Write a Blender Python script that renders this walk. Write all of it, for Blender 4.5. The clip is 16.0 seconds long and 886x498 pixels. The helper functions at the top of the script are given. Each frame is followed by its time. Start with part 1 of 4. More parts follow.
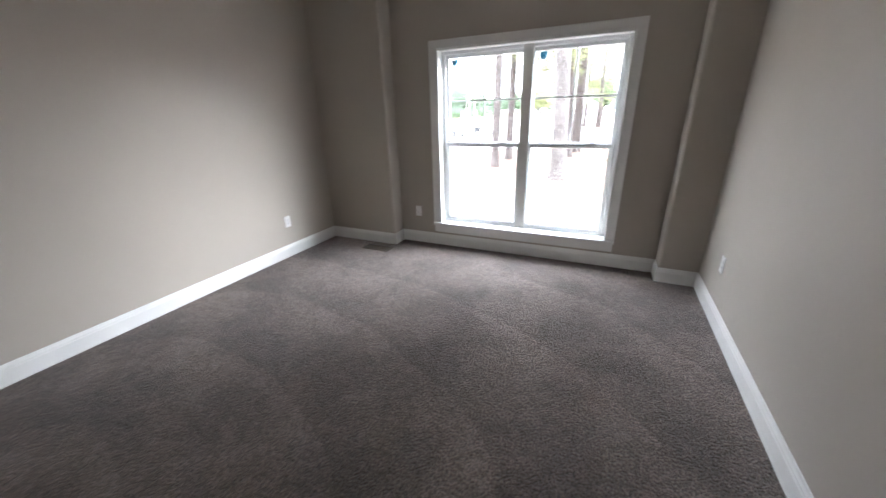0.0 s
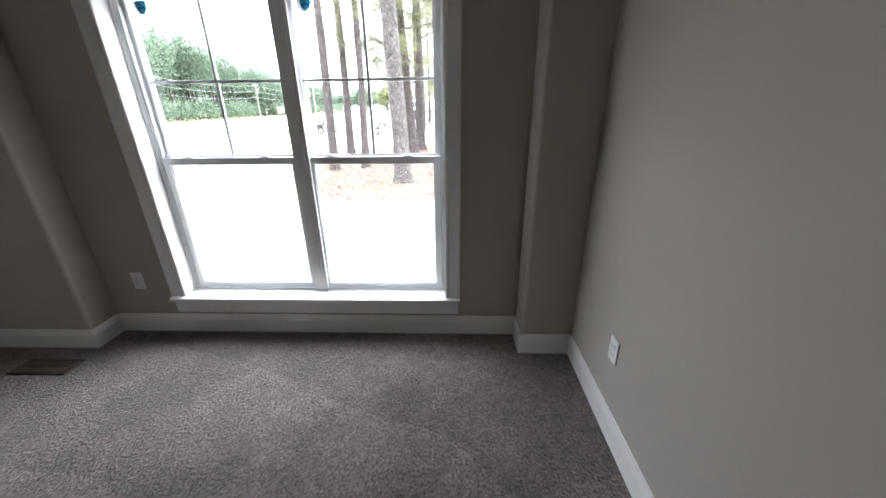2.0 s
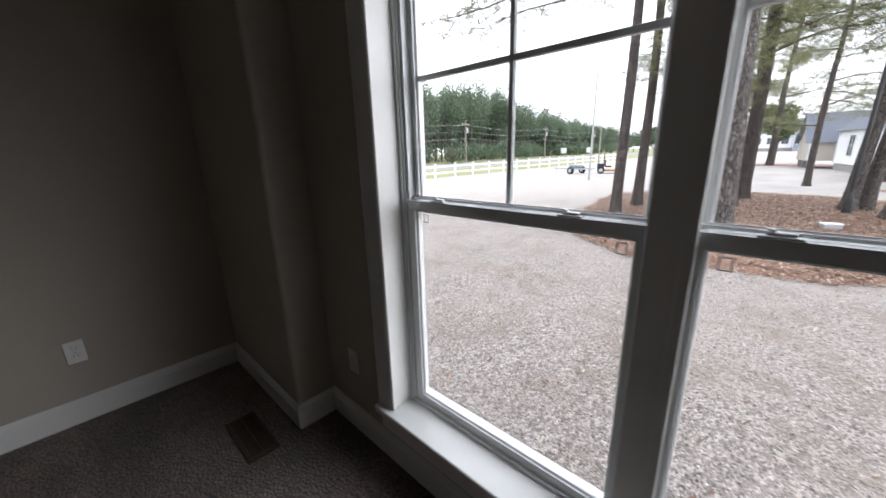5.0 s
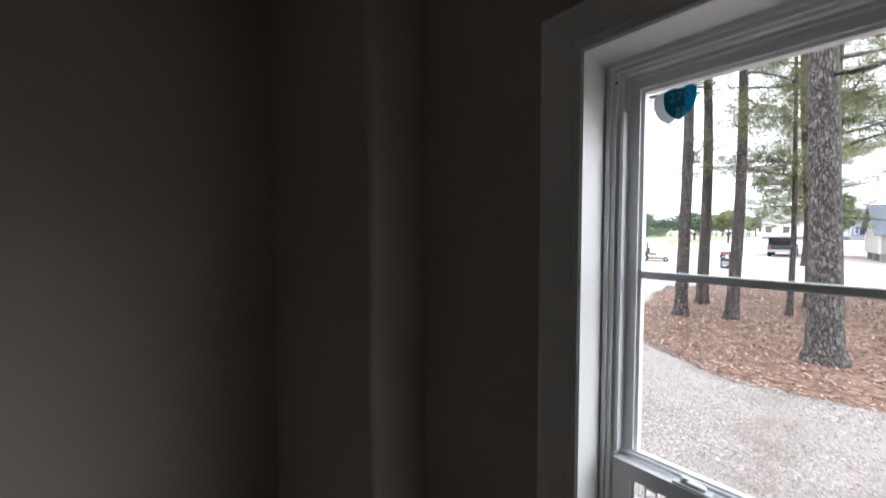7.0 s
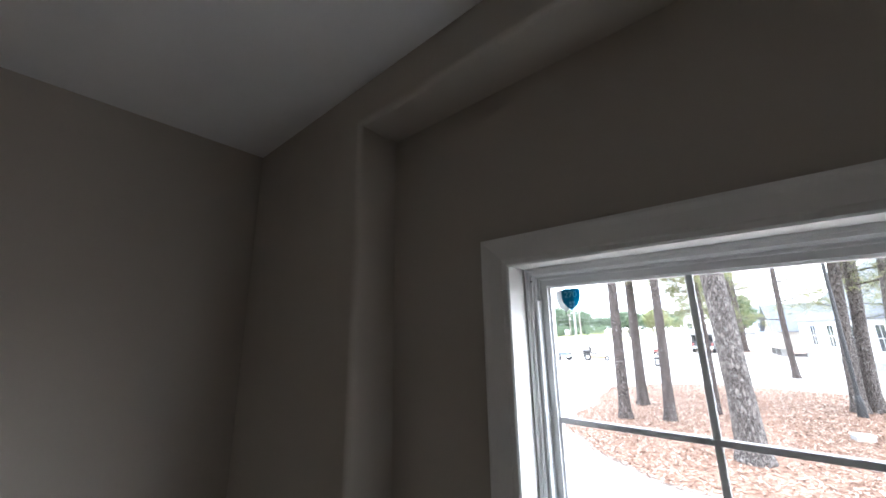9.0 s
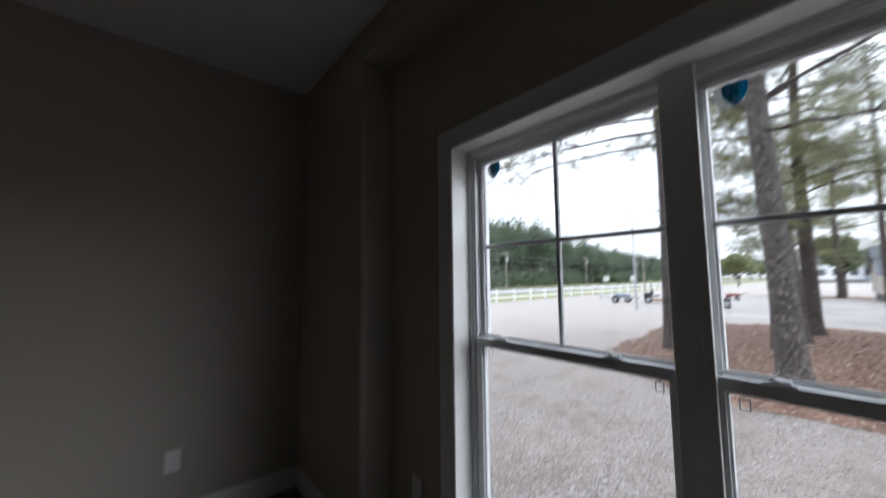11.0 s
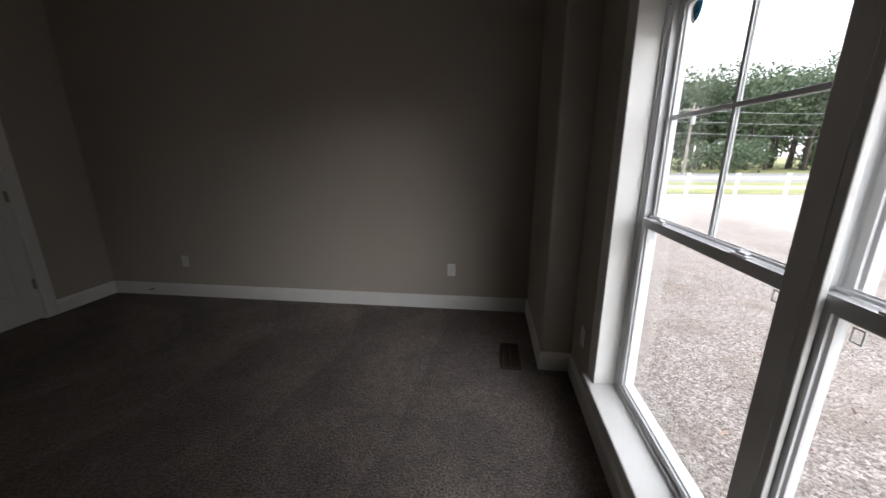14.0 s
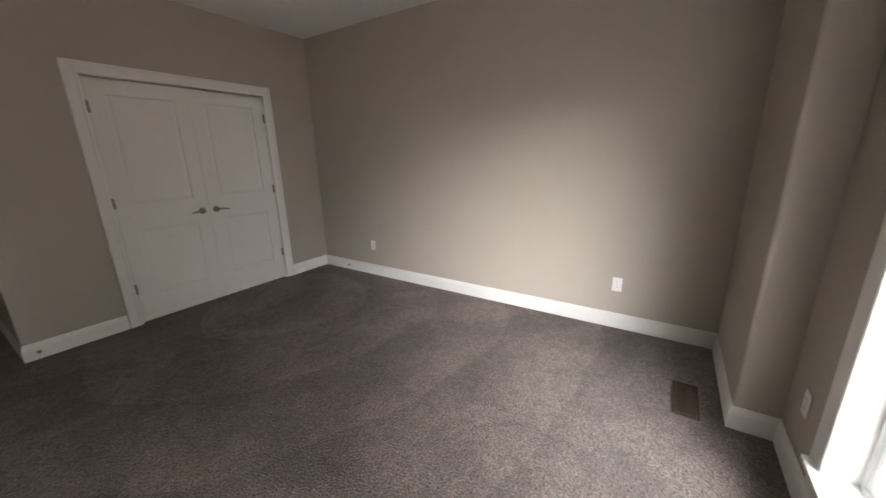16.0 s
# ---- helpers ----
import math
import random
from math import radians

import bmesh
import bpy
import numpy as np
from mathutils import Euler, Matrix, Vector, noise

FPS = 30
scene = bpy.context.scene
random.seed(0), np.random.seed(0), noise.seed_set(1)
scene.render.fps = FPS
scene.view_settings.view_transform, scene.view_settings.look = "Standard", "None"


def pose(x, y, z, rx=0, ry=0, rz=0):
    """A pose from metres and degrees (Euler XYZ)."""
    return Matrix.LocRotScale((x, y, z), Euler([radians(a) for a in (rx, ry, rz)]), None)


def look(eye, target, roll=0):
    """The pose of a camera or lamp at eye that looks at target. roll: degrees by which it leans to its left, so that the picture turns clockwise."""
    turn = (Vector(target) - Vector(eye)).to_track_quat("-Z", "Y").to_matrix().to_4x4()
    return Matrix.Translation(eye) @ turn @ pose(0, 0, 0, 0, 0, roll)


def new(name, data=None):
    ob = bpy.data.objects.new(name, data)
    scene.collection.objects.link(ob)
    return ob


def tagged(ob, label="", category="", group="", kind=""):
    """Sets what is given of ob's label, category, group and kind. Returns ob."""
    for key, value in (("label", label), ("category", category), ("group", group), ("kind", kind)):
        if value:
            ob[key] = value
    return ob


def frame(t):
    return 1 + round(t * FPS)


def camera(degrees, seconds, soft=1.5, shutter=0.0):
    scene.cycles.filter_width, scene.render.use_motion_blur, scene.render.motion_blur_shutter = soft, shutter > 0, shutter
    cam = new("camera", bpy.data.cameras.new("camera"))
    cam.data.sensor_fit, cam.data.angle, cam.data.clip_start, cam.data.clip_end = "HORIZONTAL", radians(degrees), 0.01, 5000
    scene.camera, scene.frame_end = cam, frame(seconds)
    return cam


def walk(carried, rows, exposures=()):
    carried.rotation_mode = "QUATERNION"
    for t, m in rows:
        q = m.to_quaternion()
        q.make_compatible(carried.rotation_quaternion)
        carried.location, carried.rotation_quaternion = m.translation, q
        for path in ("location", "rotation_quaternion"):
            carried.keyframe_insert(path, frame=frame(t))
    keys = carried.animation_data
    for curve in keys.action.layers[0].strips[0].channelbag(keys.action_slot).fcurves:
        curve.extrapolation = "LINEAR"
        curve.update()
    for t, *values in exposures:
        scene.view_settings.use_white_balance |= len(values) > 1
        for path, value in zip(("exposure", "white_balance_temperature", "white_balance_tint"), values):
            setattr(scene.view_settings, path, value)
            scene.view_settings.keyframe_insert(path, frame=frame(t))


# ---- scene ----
cam = camera(103.0, 16.0, 1.5, 0.4)
PATH = [
    (0, (3.009, -3.465, 1.415), (2.225, -1.772, 0.693), -1.5),
    (0.5, (3.072, -3.109, 1.363), (2.483, -1.335, 0.653), -1.3),
    (1, (3.047, -2.707, 1.361), (2.691, -0.873, 0.646), -1.0),
    (1.5, (3.067, -2.338, 1.367), (2.982, -0.482, 0.626), -0.7),
    (2, (3.134, -1.947, 1.383), (3.066, -0.096, 0.631), -0.7),
    (2.5, (3.085, -1.633, 1.358), (3.058, 0.211, 0.584), -0.7),
    (3, (3.134, -1.287, 1.313), (2.922, 0.558, 0.572), -1.1),
    (3.5, (2.995, -1.122, 1.315), (2.337, 0.652, 0.670), -0.8),
    (4, (2.771, -0.970, 1.280), (1.779, 0.658, 0.676), -0.5),
    (4.5, (2.584, -0.832, 1.272), (1.387, 0.664, 0.697), -0.1),
    (4.7, (2.516, -0.776, 1.271), (1.249, 0.665, 0.702), -0.4),
    (7, (1.745, -0.683, 1.614), (0.252, 0.644, 1.517), -0.2),
    (7.5, (1.742, -0.688, 1.676), (0.299, 0.689, 1.826), -0.5),
    (8, (1.761, -0.751, 1.742), (0.398, 0.664, 2.116), -0.5),
    (8.5, (1.814, -0.838, 1.777), (0.533, 0.625, 2.246), -0.5),
    (8.7, (1.855, -0.878, 1.792), (0.605, 0.612, 2.257), -0.9),
    (10.8, (2.472, -1.065, 1.414), (1.08, 0.327, 1.766), -1.0),
    (11, (2.559, -1.05, 1.378), (1.04, 0.24, 1.545), -0.6),
    (11.5, (2.663, -0.936, 1.333), (0.984, 0.117, 1.065), -1.2),
    (12, (2.774, -0.742, 1.312), (0.933, -0.058, 0.934), -1.1),
    (12.5, (2.895, -0.632, 1.325), (0.974, -0.28, 0.896), -0.9),
    (13, (2.972, -0.518, 1.343), (1.035, -0.425, 0.852), -0.5),
    (13.5, (2.959, -0.508, 1.375), (1.03, -0.636, 0.862), -0.8),
    (14, (3.029, -0.564, 1.382), (1.112, -0.811, 0.868), -0.3),
    (14.5, (3.068, -0.599, 1.316), (1.183, -1.008, 0.787), -0.8),
    (15, (3.082, -0.627, 1.368), (1.239, -1.199, 0.843), -0.6),
    (15.5, (3.039, -0.624, 1.423), (1.301, -1.455, 0.886), -1.0),
    (16, (3.012, -0.604, 1.431), (1.393, -1.653, 0.905), -1.1),
]
EXPOSURES = [(0, 3.52, 6000, 13), (0.5, 3.30, 6000, 13), (1, 3.22, 6000, 13), (1.5, 3.05, 6000, 13), (2.5, 2.28, 6100, 13), (3.5, 1.40, 6300, 16), (4, 1.02, 6300, 15), (4.5, 0.70, 6350, 15), (7, 1.05, 6200, 14), (7.5, 1.58, 6100, 14), (8.5, 2.52, 5950, 12), (10.8, 0.45, 6050, 13), (11, 0.35, 6050, 13), (12, 0.25, 6150, 14), (12.5, 0.32, 6300, 14), (13.5, 0.68, 6450, 15), (14.5, 1.36, 6750, 16), (15, 1.84, 7050, 19), (15.5, 2.54, 7250, 20), (16, 3.42, 6750, 16)]
walk(cam, [(t, look(eye, target, roll)) for t, eye, target, roll in PATH], EXPOSURES)

# ---- world, sun and exposure ----
world = bpy.data.worlds.new("overcast_sky")
scene.world = world
world.use_nodes = True
wn = world.node_tree.nodes
wl = world.node_tree.links
sky = wn.new("ShaderNodeTexSky")
sky.sky_type = "NISHITA"
sky.sun_disc = False
sky.sun_elevation = radians(20)
sky.sun_rotation = radians(50)
sky.air_density, sky.dust_density, sky.ozone_density = 1.0, 1.5, 1.0
grey = wn.new("ShaderNodeHueSaturation")
grey.inputs["Saturation"].default_value = 0.22
grey.inputs["Value"].default_value = 1.6
wl.new(sky.outputs[0], grey.inputs["Color"])
cloud = wn.new("ShaderNodeMix")
cloud.data_type = "RGBA"
cloud.inputs[0].default_value = 0.8
dome = wn.new("ShaderNodeTexCoord")
height = wn.new("ShaderNodeSeparateXYZ")
wl.new(dome.outputs["Generated"], height.inputs[0])
rise = wn.new("ShaderNodeMapRange")
rise.inputs[1].default_value, rise.inputs[2].default_value = 0.0, 1.0
rise.inputs[3].default_value, rise.inputs[4].default_value = 0.72, 1.75
wl.new(height.outputs[2], rise.inputs[0])
veil = wn.new("ShaderNodeVectorMath")
veil.operation = "SCALE"
veil.inputs[0].default_value = (10.7, 11.2, 11.9)
wl.new(rise.outputs[0], veil.inputs["Scale"])
wl.new(veil.outputs[0], cloud.inputs[7])
wl.new(grey.outputs[0], cloud.inputs[6])
wl.new(cloud.outputs[2], wn["Background"].inputs[0])
wn["Background"].inputs[1].default_value = 0.15
sun_data = bpy.data.lights.new("sun", "SUN")
sun_data.energy, sun_data.angle, sun_data.color = 0.62, radians(38), (0.91, 1.0, 1.07)
sun = new("sun", sun_data)
sun.matrix_world = look((23.0, 19.3, 11.2), (0, 0, 0))

# ---- materials ----
GROUND = -0.75


def rgba(c):
    return (c[0], c[1], c[2], 1.0)


def mat(name, c1, c2=None, scale=6.0, rough=0.5, bump=0.0, bscale=120.0, metal=0.0, stretch=(1, 1, 1), rvar=0.08, detail=5.0, spec=0.5):
    """A surface whose colour wanders between c1 and c2, with fine relief and uneven gloss."""
    m = bpy.data.materials.new(name)
    m.use_nodes = True
    n, l = m.node_tree.nodes, m.node_tree.links
    b = n["Principled BSDF"]
    tc = n.new("ShaderNodeTexCoord")
    mp = n.new("ShaderNodeMapping")
    mp.inputs["Scale"].default_value = stretch
    l.new(tc.outputs["Object"], mp.inputs[0])
    nz = n.new("ShaderNodeTexNoise")
    nz.inputs["Scale"].default_value, nz.inputs["Detail"].default_value = scale, detail
    l.new(mp.outputs[0], nz.inputs["Vector"])
    mx = n.new("ShaderNodeMix")
    mx.data_type = "RGBA"
    mx.inputs[6].default_value, mx.inputs[7].default_value = rgba(c1), rgba(c2 or c1)
    ramp = n.new("ShaderNodeMapRange")
    ramp.inputs[1].default_value, ramp.inputs[2].default_value = 0.3, 0.7
    l.new(nz.outputs[0], ramp.inputs[0])
    l.new(ramp.outputs[0], mx.inputs[0])
    l.new(mx.outputs[2], b.inputs["Base Color"])
    rr = n.new("ShaderNodeMapRange")
    rr.inputs[3].default_value, rr.inputs[4].default_value = max(0.03, rough - rvar), min(1, rough + rvar)
    l.new(nz.outputs[0], rr.inputs[0])
    l.new(rr.outputs[0], b.inputs["Roughness"])
    b.inputs["Metallic"].default_value = metal
    b.inputs["Specular IOR Level"].default_value = spec
    if bump:
        bz = n.new("ShaderNodeTexNoise")
        bz.inputs["Scale"].default_value, bz.inputs["Detail"].default_value = bscale, 4
        l.new(mp.outputs[0], bz.inputs["Vector"])
        bp = n.new("ShaderNodeBump")
        bp.inputs["Strength"].default_value, bp.inputs["Distance"].default_value = bump, 0.01
        l.new(bz.outputs[0], bp.inputs["Height"])
        l.new(bp.outputs[0], b.inputs["Normal"])
    return m


def carpet_material():
    """Cut-pile carpet: tufts, brushed streaks and trodden patches."""
    m = bpy.data.materials.new("taupe_carpet")
    m.use_nodes = True
    n, l = m.node_tree.nodes, m.node_tree.links
    b = n["Principled BSDF"]
    tc = n.new("ShaderNodeTexCoord")

    def noise_tex(scale, detail, stretch=(1, 1, 1), turn=0.0, distort=0.0):
        mp = n.new("ShaderNodeMapping")
        mp.inputs["Scale"].default_value, mp.inputs["Rotation"].default_value = stretch, (0, 0, turn)
        l.new(tc.outputs["Object"], mp.inputs[0])
        z = n.new("ShaderNodeTexNoise")
        z.inputs["Scale"].default_value, z.inputs["Detail"].default_value, z.inputs["Distortion"].default_value = scale, detail, distort
        l.new(mp.outputs[0], z.inputs["Vector"])
        return z.outputs[0]

    def mapped(sock, a, c, lo, hi):
        r = n.new("ShaderNodeMapRange")
        for i, v in enumerate((a, c, lo, hi)):
            r.inputs[i + 1].default_value = v
        l.new(sock, r.inputs[0])
        return r.outputs[0]

    def times(a, c):
        k = n.new("ShaderNodeMath")
        k.operation = "MULTIPLY"
        l.new(a, k.inputs[0])
        l.new(c, k.inputs[1])
        return k.outputs[0]

    tufts = mapped(noise_tex(90, 6), 0.32, 0.68, 0.3, 1.7)
    clumps = mapped(noise_tex(19, 6, distort=1.2), 0.36, 0.64, 0.78, 1.2)
    wv = n.new("ShaderNodeTexWave")
    wv.wave_type, wv.rings_direction, wv.wave_profile = "RINGS", "Z", "SAW"
    wv.inputs["Scale"].default_value, wv.inputs["Distortion"].default_value = 0.42, 6.0
    wv.inputs["Detail"].default_value, wv.inputs["Detail Scale"].default_value = 3, 0.7
    wm = n.new("ShaderNodeMapping")
    wm.inputs["Location"].default_value = (-1.0, 3.9, 0)
    l.new(tc.outputs["Object"], wm.inputs[0])
    l.new(wm.outputs[0], wv.inputs["Vector"])
    streaks = mapped(wv.outputs["Fac"], 0.0, 1.0, 0.86, 1.16)
    patches = mapped(noise_tex(2.1, 6), 0.42, 0.58, 0.83, 1.18)
    shade = times(times(tufts, clumps), times(streaks, patches))
    tint = n.new("ShaderNodeMix")
    tint.data_type = "RGBA"
    tint.inputs[6].default_value, tint.inputs[7].default_value = (0.194, 0.147, 0.124, 1), (0.165, 0.131, 0.113, 1)
    l.new(noise_tex(40, 2), tint.inputs[0])
    mul = n.new("ShaderNodeVectorMath")
    mul.operation = "SCALE"
    l.new(tint.outputs[2], mul.inputs[0])
    l.new(shade, mul.inputs["Scale"])
    l.new(mul.outputs[0], b.inputs["Base Color"])
    b.inputs["Roughness"].default_value = 0.95
    b.inputs["Specular IOR Level"].default_value = 0.1
    b.inputs["Sheen Weight"].default_value = 0.25
    b.inputs["Sheen Roughness"].default_value = 0.6
    bp = n.new("ShaderNodeBump")
    bp.inputs["Strength"].default_value, bp.inputs["Distance"].default_value = 0.8, 0.014
    l.new(times(tufts, clumps), bp.inputs["Height"])
    l.new(bp.outputs[0], b.inputs["Normal"])
    return m


def gravel_material():
    """Grey crushed stone with brownish dust and pale stones, its far glare painted in by distance."""
    m = bpy.data.materials.new("crushed_gravel")
    m.use_nodes = True
    n, l = m.node_tree.nodes, m.node_tree.links
    b = n["Principled BSDF"]
    tc = n.new("ShaderNodeTexCoord")
    vor = n.new("ShaderNodeTexVoronoi")
    vor.inputs["Scale"].default_value = 50
    l.new(tc.outputs["Object"], vor.inputs["Vector"])
    big = n.new("ShaderNodeTexNoise")
    big.inputs["Scale"].default_value, big.inputs["Detail"].default_value = 0.6, 6
    l.new(tc.outputs["Object"], big.inputs["Vector"])
    ramp = n.new("ShaderNodeValToRGB")
    e = ramp.color_ramp.elements
    e[0].color, e[1].color = (0.095, 0.08, 0.072, 1), (0.56, 0.51, 0.47, 1)
    mid = e.new(0.55)
    mid.color = (0.295, 0.254, 0.23, 1)
    l.new(vor.outputs["Color"], ramp.inputs[0])
    dust = n.new("ShaderNodeMix")
    dust.data_type = "RGBA"
    dust.inputs[7].default_value = (0.315, 0.265, 0.235, 1)
    fac = n.new("ShaderNodeMapRange")
    fac.inputs[1].default_value, fac.inputs[2].default_value, fac.inputs[4].default_value = 0.4, 0.65, 0.65
    l.new(big.outputs[0], fac.inputs[0])
    l.new(fac.outputs[0], dust.inputs[0])
    l.new(ramp.outputs[0], dust.inputs[6])
    soil = n.new("ShaderNodeTexNoise")
    soil.inputs["Scale"].default_value, soil.inputs["Detail"].default_value = 0.9, 9
    soil.inputs["Roughness"].default_value, soil.inputs["Distortion"].default_value = 0.68, 0.6
    l.new(tc.outputs["Object"], soil.inputs["Vector"])
    sf = n.new("ShaderNodeMapRange")
    sf.inputs[1].default_value, sf.inputs[2].default_value, sf.inputs[4].default_value = 0.48, 0.64, 0.85
    l.new(soil.outputs[0], sf.inputs[0])
    dirt = n.new("ShaderNodeMix")
    dirt.data_type = "RGBA"
    dirt.inputs[7].default_value = (0.205, 0.163, 0.13, 1)
    l.new(sf.outputs[0], dirt.inputs[0])
    l.new(dust.outputs[2], dirt.inputs[6])
    # far gravel whitened by distance: bright grazing light put into colour, not a drive
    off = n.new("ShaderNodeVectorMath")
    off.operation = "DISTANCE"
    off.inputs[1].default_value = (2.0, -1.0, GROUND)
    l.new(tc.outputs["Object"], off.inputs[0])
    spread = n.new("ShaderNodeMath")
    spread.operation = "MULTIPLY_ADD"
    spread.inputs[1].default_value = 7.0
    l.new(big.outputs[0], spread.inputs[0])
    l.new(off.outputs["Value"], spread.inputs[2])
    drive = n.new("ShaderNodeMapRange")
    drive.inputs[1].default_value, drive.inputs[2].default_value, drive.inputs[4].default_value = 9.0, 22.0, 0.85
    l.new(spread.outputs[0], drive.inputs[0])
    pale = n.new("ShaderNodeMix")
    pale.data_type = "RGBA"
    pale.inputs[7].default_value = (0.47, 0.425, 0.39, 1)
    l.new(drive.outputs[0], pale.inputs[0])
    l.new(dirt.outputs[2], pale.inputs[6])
    l.new(pale.outputs[2], b.inputs["Base Color"])
    b.inputs["Roughness"].default_value = 0.9
    bp = n.new("ShaderNodeBump")
    bp.inputs["Strength"].default_value, bp.inputs["Distance"].default_value = 1.0, 0.02
    bp.invert = True
    l.new(vor.outputs["Distance"], bp.inputs["Height"])
    l.new(bp.outputs[0], b.inputs["Normal"])
    return m


def leaf_material(name, c1, c2, c3):
    """Leaves whose colour differs from clump to clump, a little light passing through."""
    m = bpy.data.materials.new(name)
    m.use_nodes = True
    n, l = m.node_tree.nodes, m.node_tree.links
    b = n["Principled BSDF"]
    geo = n.new("ShaderNodeNewGeometry")
    ramp = n.new("ShaderNodeValToRGB")
    e = ramp.color_ramp.elements
    e[0].color, e[1].color = rgba(c1), rgba(c3)
    k = e.new(0.5)
    k.color = rgba(c2)
    l.new(geo.outputs["Random Per Island"], ramp.inputs[0])
    l.new(ramp.outputs[0], b.inputs["Base Color"])
    b.inputs["Roughness"].default_value = 0.6
    tr = n.new("ShaderNodeBsdfTranslucent")
    l.new(ramp.outputs[0], tr.inputs[0])
    mx = n.new("ShaderNodeMixShader")
    mx.inputs[0].default_value = 0.3
    l.new(b.outputs[0], mx.inputs[1])
    l.new(tr.outputs[0], mx.inputs[2])
    l.new(mx.outputs[0], n["Material Output"].inputs[0])
    return m


def film_material(name, c):
    """Thin printed film that daylight shines through."""
    m = bpy.data.materials.new(name)
    m.use_nodes = True
    n, l = m.node_tree.nodes, m.node_tree.links
    n["Principled BSDF"].inputs["Base Color"].default_value = rgba(c)
    n["Principled BSDF"].inputs["Roughness"].default_value = 0.3
    tr = n.new("ShaderNodeBsdfTranslucent")
    nz = n.new("ShaderNodeTexNoise")
    nz.inputs["Scale"].default_value = 60
    mx = n.new("ShaderNodeMix")
    mx.data_type = "RGBA"
    mx.inputs[6].default_value, mx.inputs[7].default_value = rgba(c), rgba([k * 0.85 for k in c])
    l.new(nz.outputs[0], mx.inputs[0])
    l.new(mx.outputs[2], tr.inputs[0])
    ms = n.new("ShaderNodeMixShader")
    ms.inputs[0].default_value = 0.7
    l.new(n["Principled BSDF"].outputs[0], ms.inputs[1])
    l.new(tr.outputs[0], ms.inputs[2])
    l.new(ms.outputs[0], n["Material Output"].inputs[0])
    return m


def bark_material(name, dark, light):
    """Pine bark: long plates split by dark furrows."""
    m = bpy.data.materials.new(name)
    m.use_nodes = True
    n, l = m.node_tree.nodes, m.node_tree.links
    b = n["Principled BSDF"]
    tc = n.new("ShaderNodeTexCoord")
    mp = n.new("ShaderNodeMapping")
    mp.inputs["Scale"].default_value = (1, 1, 0.3)
    l.new(tc.outputs["Object"], mp.inputs[0])
    nz = n.new("ShaderNodeTexNoise")
    nz.inputs["Scale"].default_value = 30
    l.new(mp.outputs[0], nz.inputs["Vector"])
    wob = n.new("ShaderNodeVectorMath")
    wob.operation = "MULTIPLY_ADD"
    wob.inputs[1].default_value = (0.09, 0.09, 0.09)
    l.new(nz.outputs["Color"], wob.inputs[0])
    l.new(mp.outputs[0], wob.inputs[2])
    vor = n.new("ShaderNodeTexVoronoi")
    vor.feature = "DISTANCE_TO_EDGE"
    vor.inputs["Scale"].default_value = 20
    l.new(wob.outputs[0], vor.inputs["Vector"])
    edge = n.new("ShaderNodeMapRange")
    edge.inputs[1].default_value, edge.inputs[2].default_value = 0.02, 0.2
    l.new(vor.outputs["Distance"], edge.inputs[0])
    lich = n.new("ShaderNodeTexNoise")
    lich.inputs["Scale"].default_value, lich.inputs["Detail"].default_value = 26, 4
    l.new(tc.outputs["Object"], lich.inputs["Vector"])
    lr = n.new("ShaderNodeMapRange")
    lr.inputs[1].default_value, lr.inputs[2].default_value, lr.inputs[4].default_value = 0.585, 0.64, 0.6
    l.new(lich.outputs[0], lr.inputs[0])
    mx = n.new("ShaderNodeMix")
    mx.data_type = "RGBA"
    mx.inputs[6].default_value, mx.inputs[7].default_value = rgba(dark), rgba(light)
    l.new(edge.outputs[0], mx.inputs[0])
    m2 = n.new("ShaderNodeMix")
    m2.data_type = "RGBA"
    m2.inputs[7].default_value = (0.40, 0.38, 0.365, 1)
    l.new(lr.outputs[0], m2.inputs[0])
    l.new(mx.outputs[2], m2.inputs[6])
    l.new(m2.outputs[2], b.inputs["Base Color"])
    b.inputs["Roughness"].default_value = 0.9
    bp = n.new("ShaderNodeBump")
    bp.inputs["Strength"].default_value, bp.inputs["Distance"].default_value = 1.0, 0.02
    l.new(edge.outputs[0], bp.inputs["Height"])
    l.new(bp.outputs[0], b.inputs["Normal"])
    return m


def glass_material():
    """Clear window glass: what lies behind shows, the gloss grows at a slant."""
    m = bpy.data.materials.new("clear_glass")
    m.use_nodes = True
    n, l = m.node_tree.nodes, m.node_tree.links
    n.remove(n["Principled BSDF"])
    tr = n.new("ShaderNodeBsdfTransparent")
    tr.inputs[0].default_value = (0.97, 0.98, 0.975, 1)
    gl = n.new("ShaderNodeBsdfGlossy")
    gl.inputs["Roughness"].default_value = 0.02
    lw = n.new("ShaderNodeLayerWeight")
    pw = n.new("ShaderNodeMath")
    pw.operation = "POWER"
    pw.inputs[1].default_value = 5.0
    l.new(lw.outputs["Facing"], pw.inputs[0])
    fr = n.new("ShaderNodeMapRange")
    fr.inputs[3].default_value, fr.inputs[4].default_value = 0.03, 0.7
    l.new(pw.outputs[0], fr.inputs[0])
    mx = n.new("ShaderNodeMixShader")
    l.new(fr.outputs[0], mx.inputs[0])
    l.new(tr.outputs[0], mx.inputs[1])
    l.new(gl.outputs[0], mx.inputs[2])
    l.new(mx.outputs[0], n["Material Output"].inputs[0])
    return m


